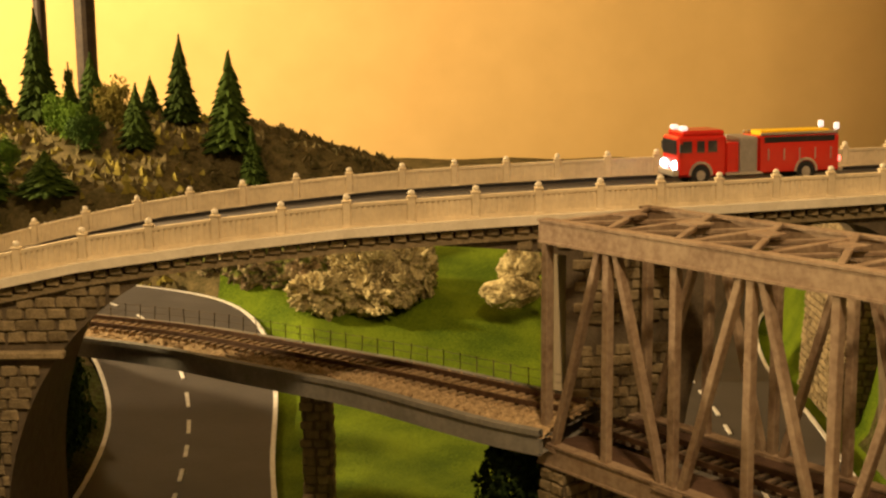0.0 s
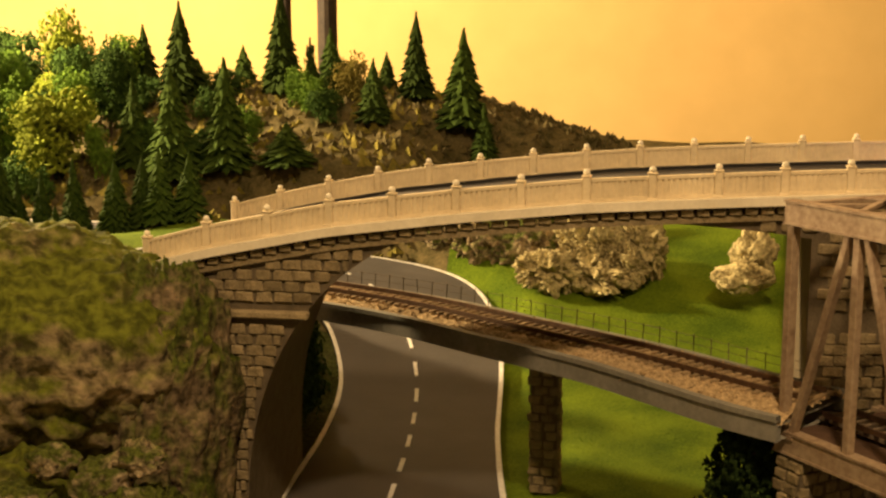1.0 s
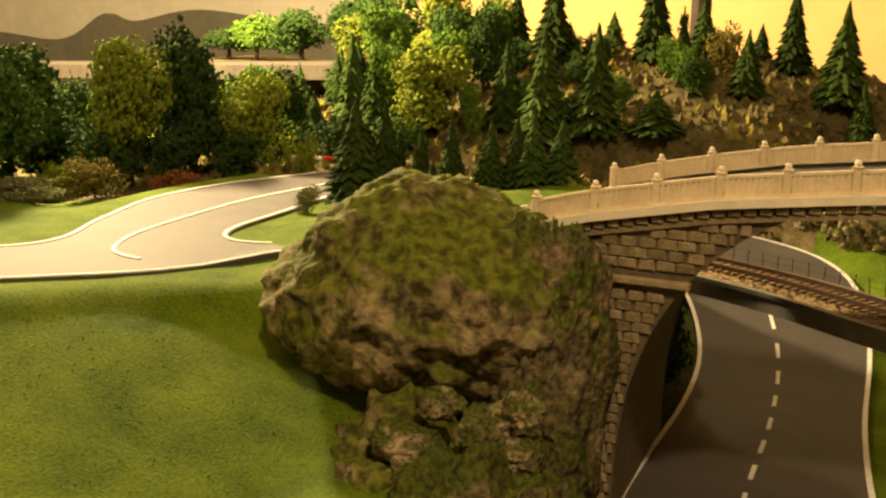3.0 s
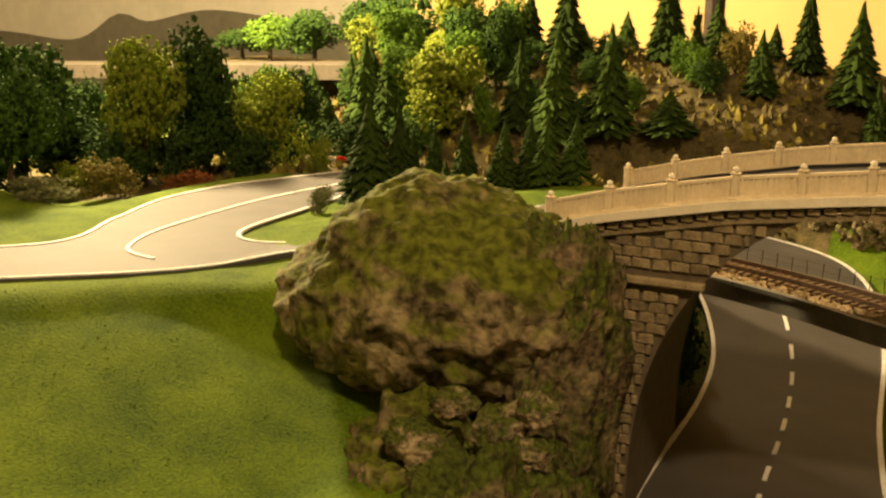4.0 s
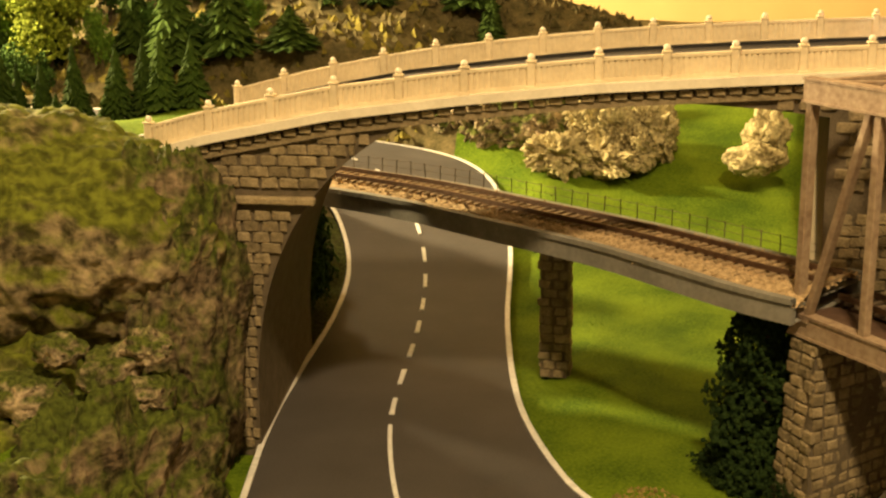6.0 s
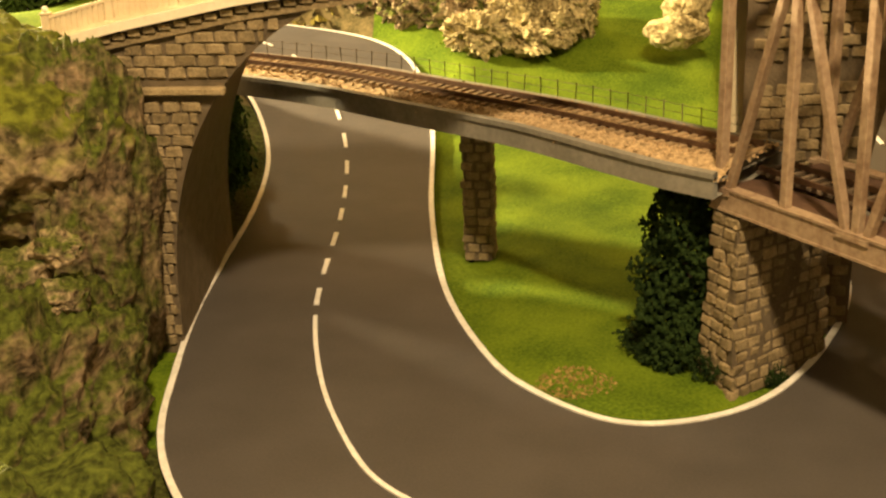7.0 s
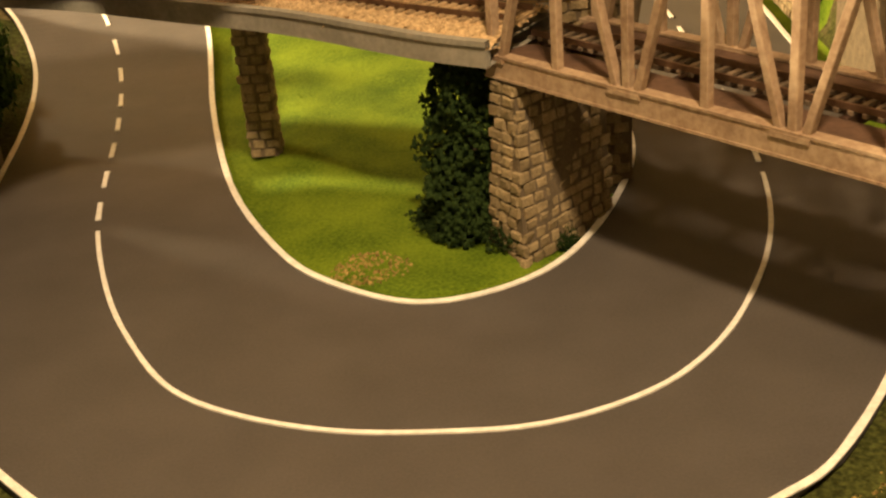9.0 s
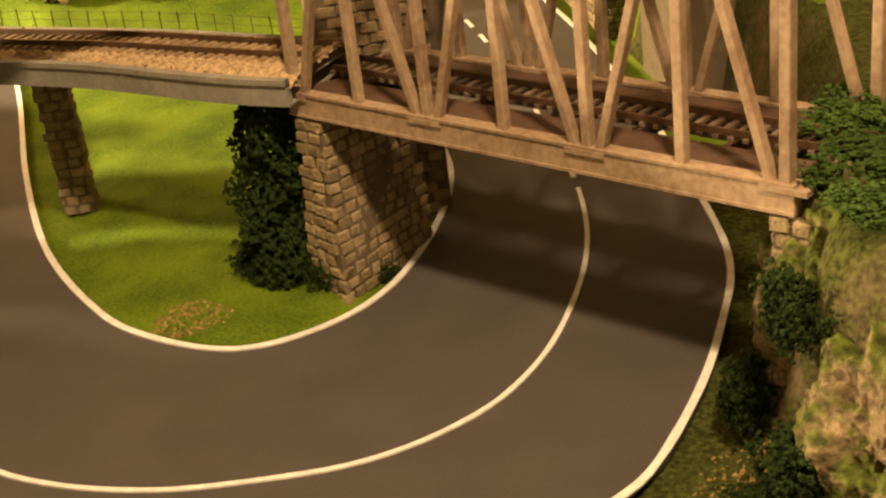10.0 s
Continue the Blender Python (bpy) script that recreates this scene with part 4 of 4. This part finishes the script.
HILL_CONIFERS = [(-0.281, 1.36, 0.147, 0.131, 0.026), (-0.344, 1.4, 0.166, 0.096, 0.019), (-0.375, 1.33, 0.154, 0.093, 0.019), (-0.392, 1.45, 0.193, 0.059, 0.013),
    (-0.464, 1.46, 0.2, 0.079, 0.018), (-0.498, 1.38, 0.15, 0.121, 0.021), (-0.437, 1.22, 0.123, 0.063, 0.027), (-0.591, 1.5, 0.199, 0.06, 0.015),
    (-0.254, 1.34, 0.15, 0.05, 0.014), (-0.613, 1.36, 0.164, 0.111, 0.024), (-0.716, 1.48, 0.179, 0.103, 0.023),
    (-0.877, 1.46, 0.222, 0.090, 0.023)]
MID_CONIFERS = [(-0.499, 1.21, 0.11, 0.139, 0.025), (-0.554, 1.2, 0.1, 0.141, 0.027), (-0.606, 1.22, 0.112, 0.115, 0.022), (-0.801, 1.22, 0.148, 0.117, 0.023),
    (-0.758, 1.2, 0.107, 0.107, 0.021), (-0.56, 0.84, 0.11, 0.085, 0.022), (-0.55, 0.87, 0.11, 0.08, 0.017)]
LOW_CONIFERS = [(-0.492, 0.95, 0.134, 0.041, 0.013), (-0.53, 0.95, 0.131, 0.044, 0.013), (-0.512, 0.97, 0.129, 0.04, 0.013), (-0.548, 0.95, 0.13, 0.037, 0.012), (-0.566, 0.96, 0.126, 0.036, 0.012),
                (-0.582, 0.95, 0.126, 0.032, 0.011), (-0.472, 0.96, 0.135, 0.044, 0.013), (-0.452, 0.95, 0.135, 0.05, 0.014), (-0.43, 0.96, 0.135, 0.046, 0.014)]
for k, row in enumerate(HILL_CONIFERS + MID_CONIFERS + LOW_CONIFERS):
    conifer(*row, k)

LEAFY = [(-0.867, 0.92, 0.087, 0.134, 0.040, LEAF_YELLOW), (-0.838, 0.98, 0.082, 0.144, 0.042, LEAF_DARK), (-0.784, 1.0, 0.085, 0.107, 0.034, LEAF_YELLOW), (-0.891, 1.0, 0.074, 0.105, 0.036, LEAF_DARK),
         (-0.845, 1.15, 0.098, 0.088, 0.031, LEAF_DARK), (-0.693, 1.2, 0.1, 0.121, 0.046, LEAF_YELLOW), (-0.744, 1.22, 0.107, 0.108, 0.03, LEAF_GREEN), (-0.673, 1.3, 0.118, 0.097, 0.029, LEAF_DARK),
         (-1.102, 1.56, 0.150, 0.105, 0.046, LEAF_DARK), (-1.183, 1.56, 0.150, 0.088, 0.045, LEAF_GREEN), (-0.994, 1.56, 0.165, 0.067, 0.042, LEAF_YELLOW), (-1.235, 1.56, 0.165, 0.052, 0.042, LEAF_DARK)]
LEAFY_MORE = [(-0.93, 1.55, 0.165, 0.085, 0.04, LEAF_DARK), (-1.05, 1.60, 0.165, 0.09, 0.045, LEAF_DARK), (-0.86, 1.52, 0.165, 0.06, 0.035, LEAF_YELLOW), (-1.00, 1.6, 0.165, 0.120, 0.05, LEAF_DARK), (-0.703, 1.3, 0.142, 0.091, 0.029, LEAF_GREEN), (-0.955, 0.85, 0.085, 0.146, 0.048, LEAF_DARK), (-0.866, 0.75, 0.061, 0.109, 0.037, LEAF_DARK), (-0.955, 0.9, 0.078, 0.091, 0.042, LEAF_DARK)]
# broad crowns along the hill's skyline
for x, y, tip, r, leaf in ((-0.800, 1.45, 0.298, 0.040, LEAF_YELLOW), (-0.745, 1.46, 0.276, 0.036, LEAF_GREEN), (-0.768, 1.40, 0.262, 0.034, LEAF_DARK), (-0.845, 1.38, 0.262, 0.036, LEAF_GREEN)):
    g = float(ground_z(x, y))
    LEAFY_MORE.append((x, y, g, tip - g, r, leaf))
for k, row in enumerate(LEAFY + LEAFY_MORE):
    words = {"dark_foliage": "dark green", "yellow_green_foliage": "sunlit yellow-green", "fresh_green_foliage": "fresh green"}[row[5].name]
    leafy(*row, 20 + k, words + " model leafy tree behind the road")
BUSHES = [(-0.800, 0.80, 0.08, 0.056, 0.032, LEAF_BROWN, "olive-brown round bush by the road"), (-0.773, 0.88, 0.09, 0.023, 0.030, LEAF_RED, "red-brown low bush by the road"),
          (-0.800, 0.73, 0.077, 0.048, 0.034, LEAF_GREY, "grey-green bush by the road"), (-0.870, 0.84, 0.085, 0.040, 0.036, LEAF_YELLOW, "yellow-green low bush by the road"),
          (-0.717, 1.0, 0.111, 0.028, 0.018, LEAF_YELLOW, "yellow-green small bush by the road"), (-0.431, 1.34, 0.164, 0.056, 0.029, LEAF_DARK, "dark round bush on the hill"),
          (-0.58, 0.80, 0.11, 0.024, 0.012, LEAF_GREY, "small bush on the grass island")]
for k, row in enumerate(BUSHES):
    leafy(*row[:6], 50 + k, row[6], True)


def upright_bush(x, y, h, r, seed):
    """A dense upright bush: a leaning cone of small leaf clumps that spreads at its foot."""
    t = thing("bush", "tall dense dark green bush against the truss pier", "bush", (x, y, 0.0), group="bushes")
    rnd = random.Random(seed)
    verts, faces = [], []
    for _ in range(5200):
        f = rnd.random() ** 1.25
        a = rnd.uniform(0, 6.283)
        wob = 1 + 0.22 * math.sin(3 * a + 9 * f) + 0.14 * math.sin(5 * a - 17 * f)
        d = r * (1.0 - 0.45 * f ** 0.8) * wob * rnd.uniform(0.55, 1.05) * (1 if f < 0.93 else 0.6)
        c = Vector((math.cos(a) * d, math.sin(a) * d, h * f - 0.002))
        u = Vector((math.cos(a), math.sin(a), rnd.uniform(-0.3, 0.9))).normalized()
        u = (u + Vector([rnd.gauss(0, 0.5) for _ in range(3)])).normalized()
        t1 = u.orthogonal().normalized()
        t2 = u.cross(t1)
        w, b = rnd.uniform(0.0012, 0.0026), len(verts)
        verts += [tuple(c + e * w) for e in (t1, t2, -t1, -t2, u * 0.6)]
        faces += [(b, b + 1, b + 4), (b + 1, b + 2, b + 4), (b + 2, b + 3, b + 4), (b + 3, b, b + 4), (b + 3, b + 2, b + 1, b)]
    mesh_of("crown", verts, faces, LEAF_DEEP, t)
    bm = bmesh.new()
    tube(bm, (0, 0, -0.004), (0, 0, h * 0.8), 0.004, 0.002)
    part("trunk", bm, BARK, t)


upright_bush(0.021, 0.619, 0.094, 0.029, 70)
for k, (x, y, h, r) in enumerate(((0.012, 0.594, 0.014, 0.018), (0.034, 0.585, 0.013, 0.015), (0.000, 0.612, 0.012, 0.016), (0.064, 0.588, 0.010, 0.008))):
    leafy(x, y, 0.0, h, r, LEAF_DEEP, 80 + k, "low dark scrub at the foot of the truss pier", True)
for k, (x, y, h, r, leaf) in enumerate(((0.218, 0.405, 0.013, 0.028, LEAF_DARK), (0.238, 0.440, 0.014, 0.030, LEAF_DARK), (0.212, 0.375, 0.012, 0.022, LEAF_DARK))):
    leafy(x, y, float(ground_z(x, y)), h, r, leaf, 90 + k, "low mossy green growth on the rock bank", True)
leafy(-0.305, 0.81, 0.0, 0.10, 0.03, LEAF_DARK, 71, "dark shrub at the foot of the abutment")
leafy(-0.298, 0.845, 0.0, 0.055, 0.020, LEAF_DARK, 75, "dark shrub at the foot of the abutment", True)
leafy(-0.315, 0.895, 0.0, 0.065, 0.022, LEAF_DARK, 76, "dark shrub at the foot of the abutment", True)
leafy(-0.335, 0.950, 0.0, 0.060, 0.022, LEAF_DARK, 77, "dark shrub at the foot of the abutment", True)
for k, (x, y, h, r) in enumerate(((0.177, 0.402, 0.030, 0.016), (0.184, 0.375, 0.036, 0.020), (0.176, 0.345, 0.030, 0.022), (0.160, 0.352, 0.016, 0.012))):
    leafy(x, y, 0.0, h, r, LEAF_DEEP, 72 + k, "dark shrub at the foot of the rock bank", True)



# dark undergrowth below the roadside trees
for k, (x, y, h, r) in enumerate(((-0.875, 0.885, 0.062, 0.040), (-0.835, 0.945, 0.060, 0.036), (-0.775, 0.97, 0.050, 0.030), (-0.905, 0.95, 0.065, 0.042), (-0.965, 0.82, 0.07, 0.045), (-0.815, 1.09, 0.055, 0.035), (-0.745, 1.10, 0.05, 0.035), (-0.70, 1.16, 0.05, 0.035), (-0.99, 0.93, 0.06, 0.045))):
    leafy(x, y, float(ground_z(x, y)), h, r, LEAF_DARK, 160 + k, "dark green undergrowth below the roadside trees", True)

# shaded wood beyond the road bend
shade = random.Random(21)
for k in range(16):
    x, y = -0.88 - 0.30 * shade.random(), 1.02 + 0.26 * shade.random()
    leafy(x, y, float(ground_z(x, y)), shade.uniform(0.055, 0.10), shade.uniform(0.03, 0.042), LEAF_DARK, 200 + k, "dark green model tree in the wood beyond the road", k % 2 == 0)

# thicket between the named trees
wild = random.Random(5)
for k in range(46):
    x, y = wild.uniform(-1.15, -0.42), wild.uniform(1.19, 1.42)
    if gap(x, y, CENTRE)[0] < 0.085:
        continue
    if k % 3 == 0:
        conifer(x, y, float(ground_z(x, y)), wild.uniform(0.04, 0.07), wild.uniform(0.012, 0.017), k)
    else:
        leafy(x, y, float(ground_z(x, y)), wild.uniform(0.03, 0.055), wild.uniform(0.02, 0.032), (LEAF_DARK, LEAF_DARK, LEAF_GREEN, LEAF_BROWN)[k % 4], 100 + k, "low green bush in the hillside thicket", True)


# ---- loose cover: grass tufts and scrub ----
def cover(name, label, n, area, size, material, seed, test, tall=1.0):
    rnd = np.random.RandomState(seed)
    x = rnd.uniform(area[0], area[1], n)
    y = rnd.uniform(area[2], area[3], n)
    keep = test(x, y)
    x, y = x[keep], y[keep]
    z = ground_z(x, y)
    verts, faces = [], []
    for i in range(len(x)):
        a, s = rnd.uniform(0, 6.28), size * rnd.uniform(0.5, 1.4)
        b = len(verts)
        ca, sa = math.cos(a) * s, math.sin(a) * s
        verts += [(x[i] - ca, y[i] - sa, z[i] - 0.001), (x[i] + ca, y[i] + sa, z[i] - 0.001), (x[i] - sa * 0.9, y[i] + ca * 0.9, z[i] - 0.001), (x[i] + rnd.uniform(-.5, .5) * s, y[i] + rnd.uniform(-.5, .5) * s, z[i] + s * tall * rnd.uniform(0.6, 1.3))]
        faces += [(b, b + 1, b + 3), (b + 1, b + 2, b + 3), (b + 2, b, b + 3)]
    tagged(mesh_of(name, verts, faces, material), label, "ground cover", kind="stuff")


def clear_of_roads(x, y):
    return (gap(x, y, CENTRE)[0] > 0.084) & (gap(x, y, UPPER_AXIS)[0] > 0.083)


cover("grass_tufts", "short green grass flock on the lawns", 16000, (-0.62, 0.12, 0.3, 1.3), 0.0013, GRASS, 1, lambda x, y: clear_of_roads(x, y) & ((x > -0.22) | (y < 0.66)), 0.4)
cover("dry_grass", "dry straw-coloured grass patch on the lawn", 1400, (-0.06, 0.03, 0.548, 0.60), 0.0019, STRAW, 6, lambda x, y: (gap(x, y, CENTRE)[0] > 0.07) & (np.hypot((x + 0.033) / 0.021, (y - 0.572) / 0.017) < 1), 0.5)
cover("dry_grass", "dry straw-coloured grass at the road edge", 1800, (0.10, 0.20, 0.29, 0.40), 0.0018, STRAW, 7, lambda x, y: (ground_z(x, y) < 0.012) & (gap(x, y, CENTRE)[0] > 0.088) & (gap(x, y, LOOP_OUTER)[0] > 0.004), 0.6)
cover("scrub", "dry brown scrub on the hillside", 7000, (-1.2, -0.05, 1.0, 1.5), 0.006, SCRUB, 2, lambda x, y: clear_of_roads(x, y) & ((x < -0.3) | (y > 1.3)))
cover("scrub", "olive green low growth on the hillside", 3500, (-1.2, -0.1, 0.95, 1.5), 0.007, LEAF_BROWN, 3, lambda x, y: clear_of_roads(x, y) & (x < -0.3))


# ---- poles on the hill ----
for x, r, y in ((-0.545, 0.0075, 1.53), (-0.49, 0.0125, 1.53)):
    bm = bmesh.new()
    tube(bm, (0, 0, -0.02), (0, 0, 1.45), r, r, 14)
    p = part("upright_pole", bm, POLE_DARK)
    p.matrix_basis = pose(x, y, float(ground_z(x, y)))
    tagged(p, "dark upright pole standing behind the hill", "pole", group="poles")
dead = thing("slender_tree", "dark slender sparse tree on the hilltop", "tree", (-0.47, 1.4, float(ground_z(-0.47, 1.4))))
bm = bmesh.new()
tube(bm, (0, 0, -0.01), (0, 0, 0.068), 0.0018, 0.001)
part("trunk", bm, POLE_DARK, dead)
share("crown", crown_mesh(90, NEEDLES, 60), dead, Matrix.Translation((0, 0, 0.012)) @ Matrix.Diagonal((0.0085, 0.0085, 0.058, 1)))


# ---- the fire engine on the bridge ----
def build_engine():
    x, y = 0.164, 0.772
    sl = math.degrees(math.atan2(float(deck_z(x + 0.03) - deck_z(x - 0.03)), 0.06))
    top = new("fire_engine")
    top.matrix_basis = pose(x, y, float(deck_z(x)), 0, -sl, 12) @ Matrix.Diagonal((1.05, 1.05, 1.16, 1))
    tagged(top, "red model fire engine with a yellow hose bed, lights on", "fire engine")

    def P(name, c, size, m, parent=top, bevel=0.0006, label=""):
        bm = bmesh.new()
        box(bm, c, size, bevel=bevel)
        return part(name, bm, m, parent, label)

    cab = P("cab", (-0.0335, 0, 0.0155), (0.029, 0.0265, 0.021), RED, bevel=0.0012)
    P("cab_roof", (-0.0325, 0, 0.0272), (0.025, 0.0255, 0.0030), RED, cab, bevel=0.001)
    P("bumper", (-0.0490, 0, 0.0072), (0.004, 0.026, 0.0035), SILVER)
    P("windscreen", (-0.0483, 0, 0.0202), (0.0006, 0.022, 0.0075), GLASS_DARK, cab, bevel=0)
    for s in (-1, 1):
        for cx, w in ((-0.0425, 0.0055), (-0.0345, 0.0045), (-0.0275, 0.0055)):
            P("side_window", (cx, s * 0.01335, 0.0205), (w, 0.0006, 0.0060), GLASS_DARK, cab, bevel=0)
        P("mirror", (-0.0470, s * 0.0155, 0.0200), (0.0012, 0.0025, 0.0045), RUBBER, cab, bevel=0.0002)
        P("side_locker", (0.0250, s * 0.0120, 0.0150), (0.0480, 0.0030, 0.0185), RED, bevel=0.0004)
        P("silver_rail", (0.0250, s * 0.0126, 0.0256), (0.0470, 0.0022, 0.0014), SILVER, bevel=0.0003)
        P("running_board", (-0.008, s * 0.0122, 0.0058), (0.022, 0.0025, 0.0016), SILVER, bevel=0.0002)
    P("cabin_link", (-0.0145, 0, 0.0140), (0.0075, 0.0225, 0.0160), RED)
    P("pump_panel", (-0.0055, 0, 0.0150), (0.0105, 0.0262, 0.0190), GREY_PANEL)
    body = P("body", (0.0250, 0, 0.0150), (0.0500, 0.0215, 0.0195), RED)
    P("hose_bed", (0.0250, 0, 0.0252), (0.0420, 0.0150, 0.0035), YELLOW, bevel=0.0004, label="yellow hose bed cover")
    P("rear_step", (0.0510, 0, 0.0058), (0.003, 0.025, 0.0018), SILVER, bevel=0.0002)
    P("chassis", (0.0, 0, 0.0055), (0.092, 0.016, 0.003), RUBBER)
    for cx in (-0.0345, 0.0290):
        for s in (-1, 1):
            bm = bmesh.new()
            tube(bm, (cx, s * 0.0092, 0.0056), (cx, s * 0.0138, 0.0056), 0.0056, 0.0056, 20)
            w = part("wheel", bm, RUBBER, top)
            bm = bmesh.new()
            tube(bm, (cx, s * 0.0132, 0.0056), (cx, s * 0.0142, 0.0056), 0.0030, 0.0026, 14)
            part("rim", bm, SILVER, w)
    for s in (-1, 1):
        bm = bmesh.new()
        bmesh.ops.create_uvsphere(bm, u_segments=10, v_segments=6, radius=0.0022, matrix=Matrix.Translation((-0.0484, s * 0.0092, 0.0112)))
        part("headlight", bm, LAMP_WHITE, top, "lit blue-white headlight")
        bm = bmesh.new()
        bmesh.ops.create_uvsphere(bm, u_segments=10, v_segments=6, radius=0.0017, matrix=Matrix.Translation((0.0505, s * 0.0098, 0.0115)))
        part("tail_light", bm, LAMP_RED, top, "lit red tail lamp")
        P("beacon", (-0.0430, s * 0.0075, 0.0298), (0.0035, 0.0060, 0.0024), LAMP_PALE, top, bevel=0.0005)
        P("rear_beacon", (0.0490, s * 0.0100, 0.0285), (0.0028, 0.0028, 0.0036), LAMP_PALE, top, bevel=0.0005)
    for s in (-1, 1):
        P("hose_rail", (0.0250, s * 0.0131, 0.0226), (0.0430, 0.0012, 0.0030), RUBBER, body, bevel=0.0002, label="dark strip below the hose bed")
        for cx in (-0.0345, 0.0290):
            bm = bmesh.new()
            for a0 in range(8):
                a1, a2 = math.pi * a0 / 8, math.pi * (a0 + 1) / 8
                stick(bm, (cx + 0.0066 * math.cos(a1), s * 0.0136, 0.0058 + 0.0066 * math.sin(a1)), (cx + 0.0066 * math.cos(a2), s * 0.0136, 0.0058 + 0.0066 * math.sin(a2)), 0.0012, 0.0010, up=(0, 1, 0))
            part("wheel_arch", bm, SILVER, top)
    for k in range(5):
        P("handle", (0.006 + k * 0.0095, -0.0137, 0.0150), (0.0006, 0.0008, 0.006), SILVER, body, bevel=0)


build_engine()


# ---- road barrier, upper shelf ----
bar = thing("road_barrier", "red and white striped barrier across the road", "barrier", (-0.700, 1.012, 0.108))
for k in range(8):
    bm = bmesh.new()
    box(bm, (-0.035 + k * 0.010, 0.004 * k, 0.008), (0.010, 0.002, 0.003))
    part("stripe", bm, RED if k % 2 else WHITE_EDGE, bar)
for k in (0, 7):
    bm = bmesh.new()
    box(bm, (-0.035 + k * 0.010, 0.004 * k, 0.002), (0.002, 0.002, 0.014))
    part("post", bm, WHITE_EDGE, bar)
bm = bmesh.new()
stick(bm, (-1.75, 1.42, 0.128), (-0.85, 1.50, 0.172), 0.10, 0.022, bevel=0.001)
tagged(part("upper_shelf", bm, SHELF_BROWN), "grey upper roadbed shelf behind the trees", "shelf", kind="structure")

# ---- the room ----
def slab(name, lo, hi, m, label, category="wall"):
    bm = bmesh.new()
    box(bm, [(a + b) / 2 for a, b in zip(lo, hi)], [b - a for a, b in zip(lo, hi)])
    return tagged(part(name, bm, m), label, category, kind="structure")


slab("wall_back", (-1.36, 2.20, -0.9), (2.6, 2.32, 2.1), WALL, "ochre yellow painted room wall")
slab("backdrop", (-3.3, 2.45, -0.9), (-1.36, 2.5, 2.1), BACKDROP, "grey painted sky backdrop with hills")
slab("wall_left", (-3.4, -2.0, -0.9), (-3.3, 2.5, 2.1), PLASTER, "plain painted room wall")
slab("wall_right", (2.6, -2.0, -0.9), (2.7, 2.5, 2.1), PLASTER, "plain painted room wall")
slab("wall_front", (-3.4, -2.1, -0.9), (2.7, -2.0, 2.1), PLASTER, "plain painted room wall")
slab("ceiling", (-3.4, -2.1, 2.1), (2.7, 2.5, 2.2), PLASTER, "plain painted ceiling", "ceiling")
slab("floor", (-3.4, -2.1, -1.0), (2.7, 2.5, -0.9), FASCIA, "plain dark floor", "floor")
slab("table", (-1.76, 0.215, -0.12), (1.06, 2.13, -0.02), FASCIA, "grey layout baseboard", "table")
hills = [(-3.3, 0.10), (-2.75, 0.13), (-2.45, 0.12), (-2.3, 0.19), (-2.2, 0.175), (-2.0, 0.21), (-1.7, 0.19), (-1.37, 0.2)]
hills = [tuple(p) for p in curve(hills, 0.03)]
verts = [(x, y, z) for y in (2.442, 2.449) for x, h in hills for z in (-0.2, h)]
n = len(hills)
faces = [(2 * i, 2 * i + 2, 2 * i + 3, 2 * i + 1) for i in range(n - 1)] + [(2 * n + 2 * i + 1, 2 * n + 2 * i + 3, 2 * n + 2 * i + 2, 2 * n + 2 * i) for i in range(n - 1)] + [(2 * i + 1, 2 * i + 3, 2 * n + 2 * i + 3, 2 * n + 2 * i + 1) for i in range(n - 1)]
tagged(mesh_of("backdrop_hills", verts, faces, BACK_HILL), "dark hills painted on the backdrop", "backdrop", kind="structure")


# ---- masonry blocks on the bridge face ----
def lay_bricks():
    rnd = random.Random(11)
    for r in range(34):
        z = 0.002 + r * 0.0058
        x = -0.300 + (r % 2) * 0.005 + rnd.uniform(0, 0.002)
        while x < 0.105:
            for f in (1.0, 0.62, 0.34):
                w = 0.005 * f
                c = x - 0.005 + w
                zi = max(float(intrados(c - w)), float(intrados(c + w)))
                if z - 0.0022 > zi and z + 0.003 < float(deck_z(c)) - 0.0095 and abs(z - 0.138) > 0.0045:
                    share("brick", rnd.choice(BRICKS), bridge, pose(c, float(near_y(c)) - 0.0003, z, rnd.uniform(-3, 3), rnd.uniform(-2, 2), 4) @ Matrix.Diagonal((f, 1, 1, 1)))
                    break
            x += 0.0104


lay_bricks()
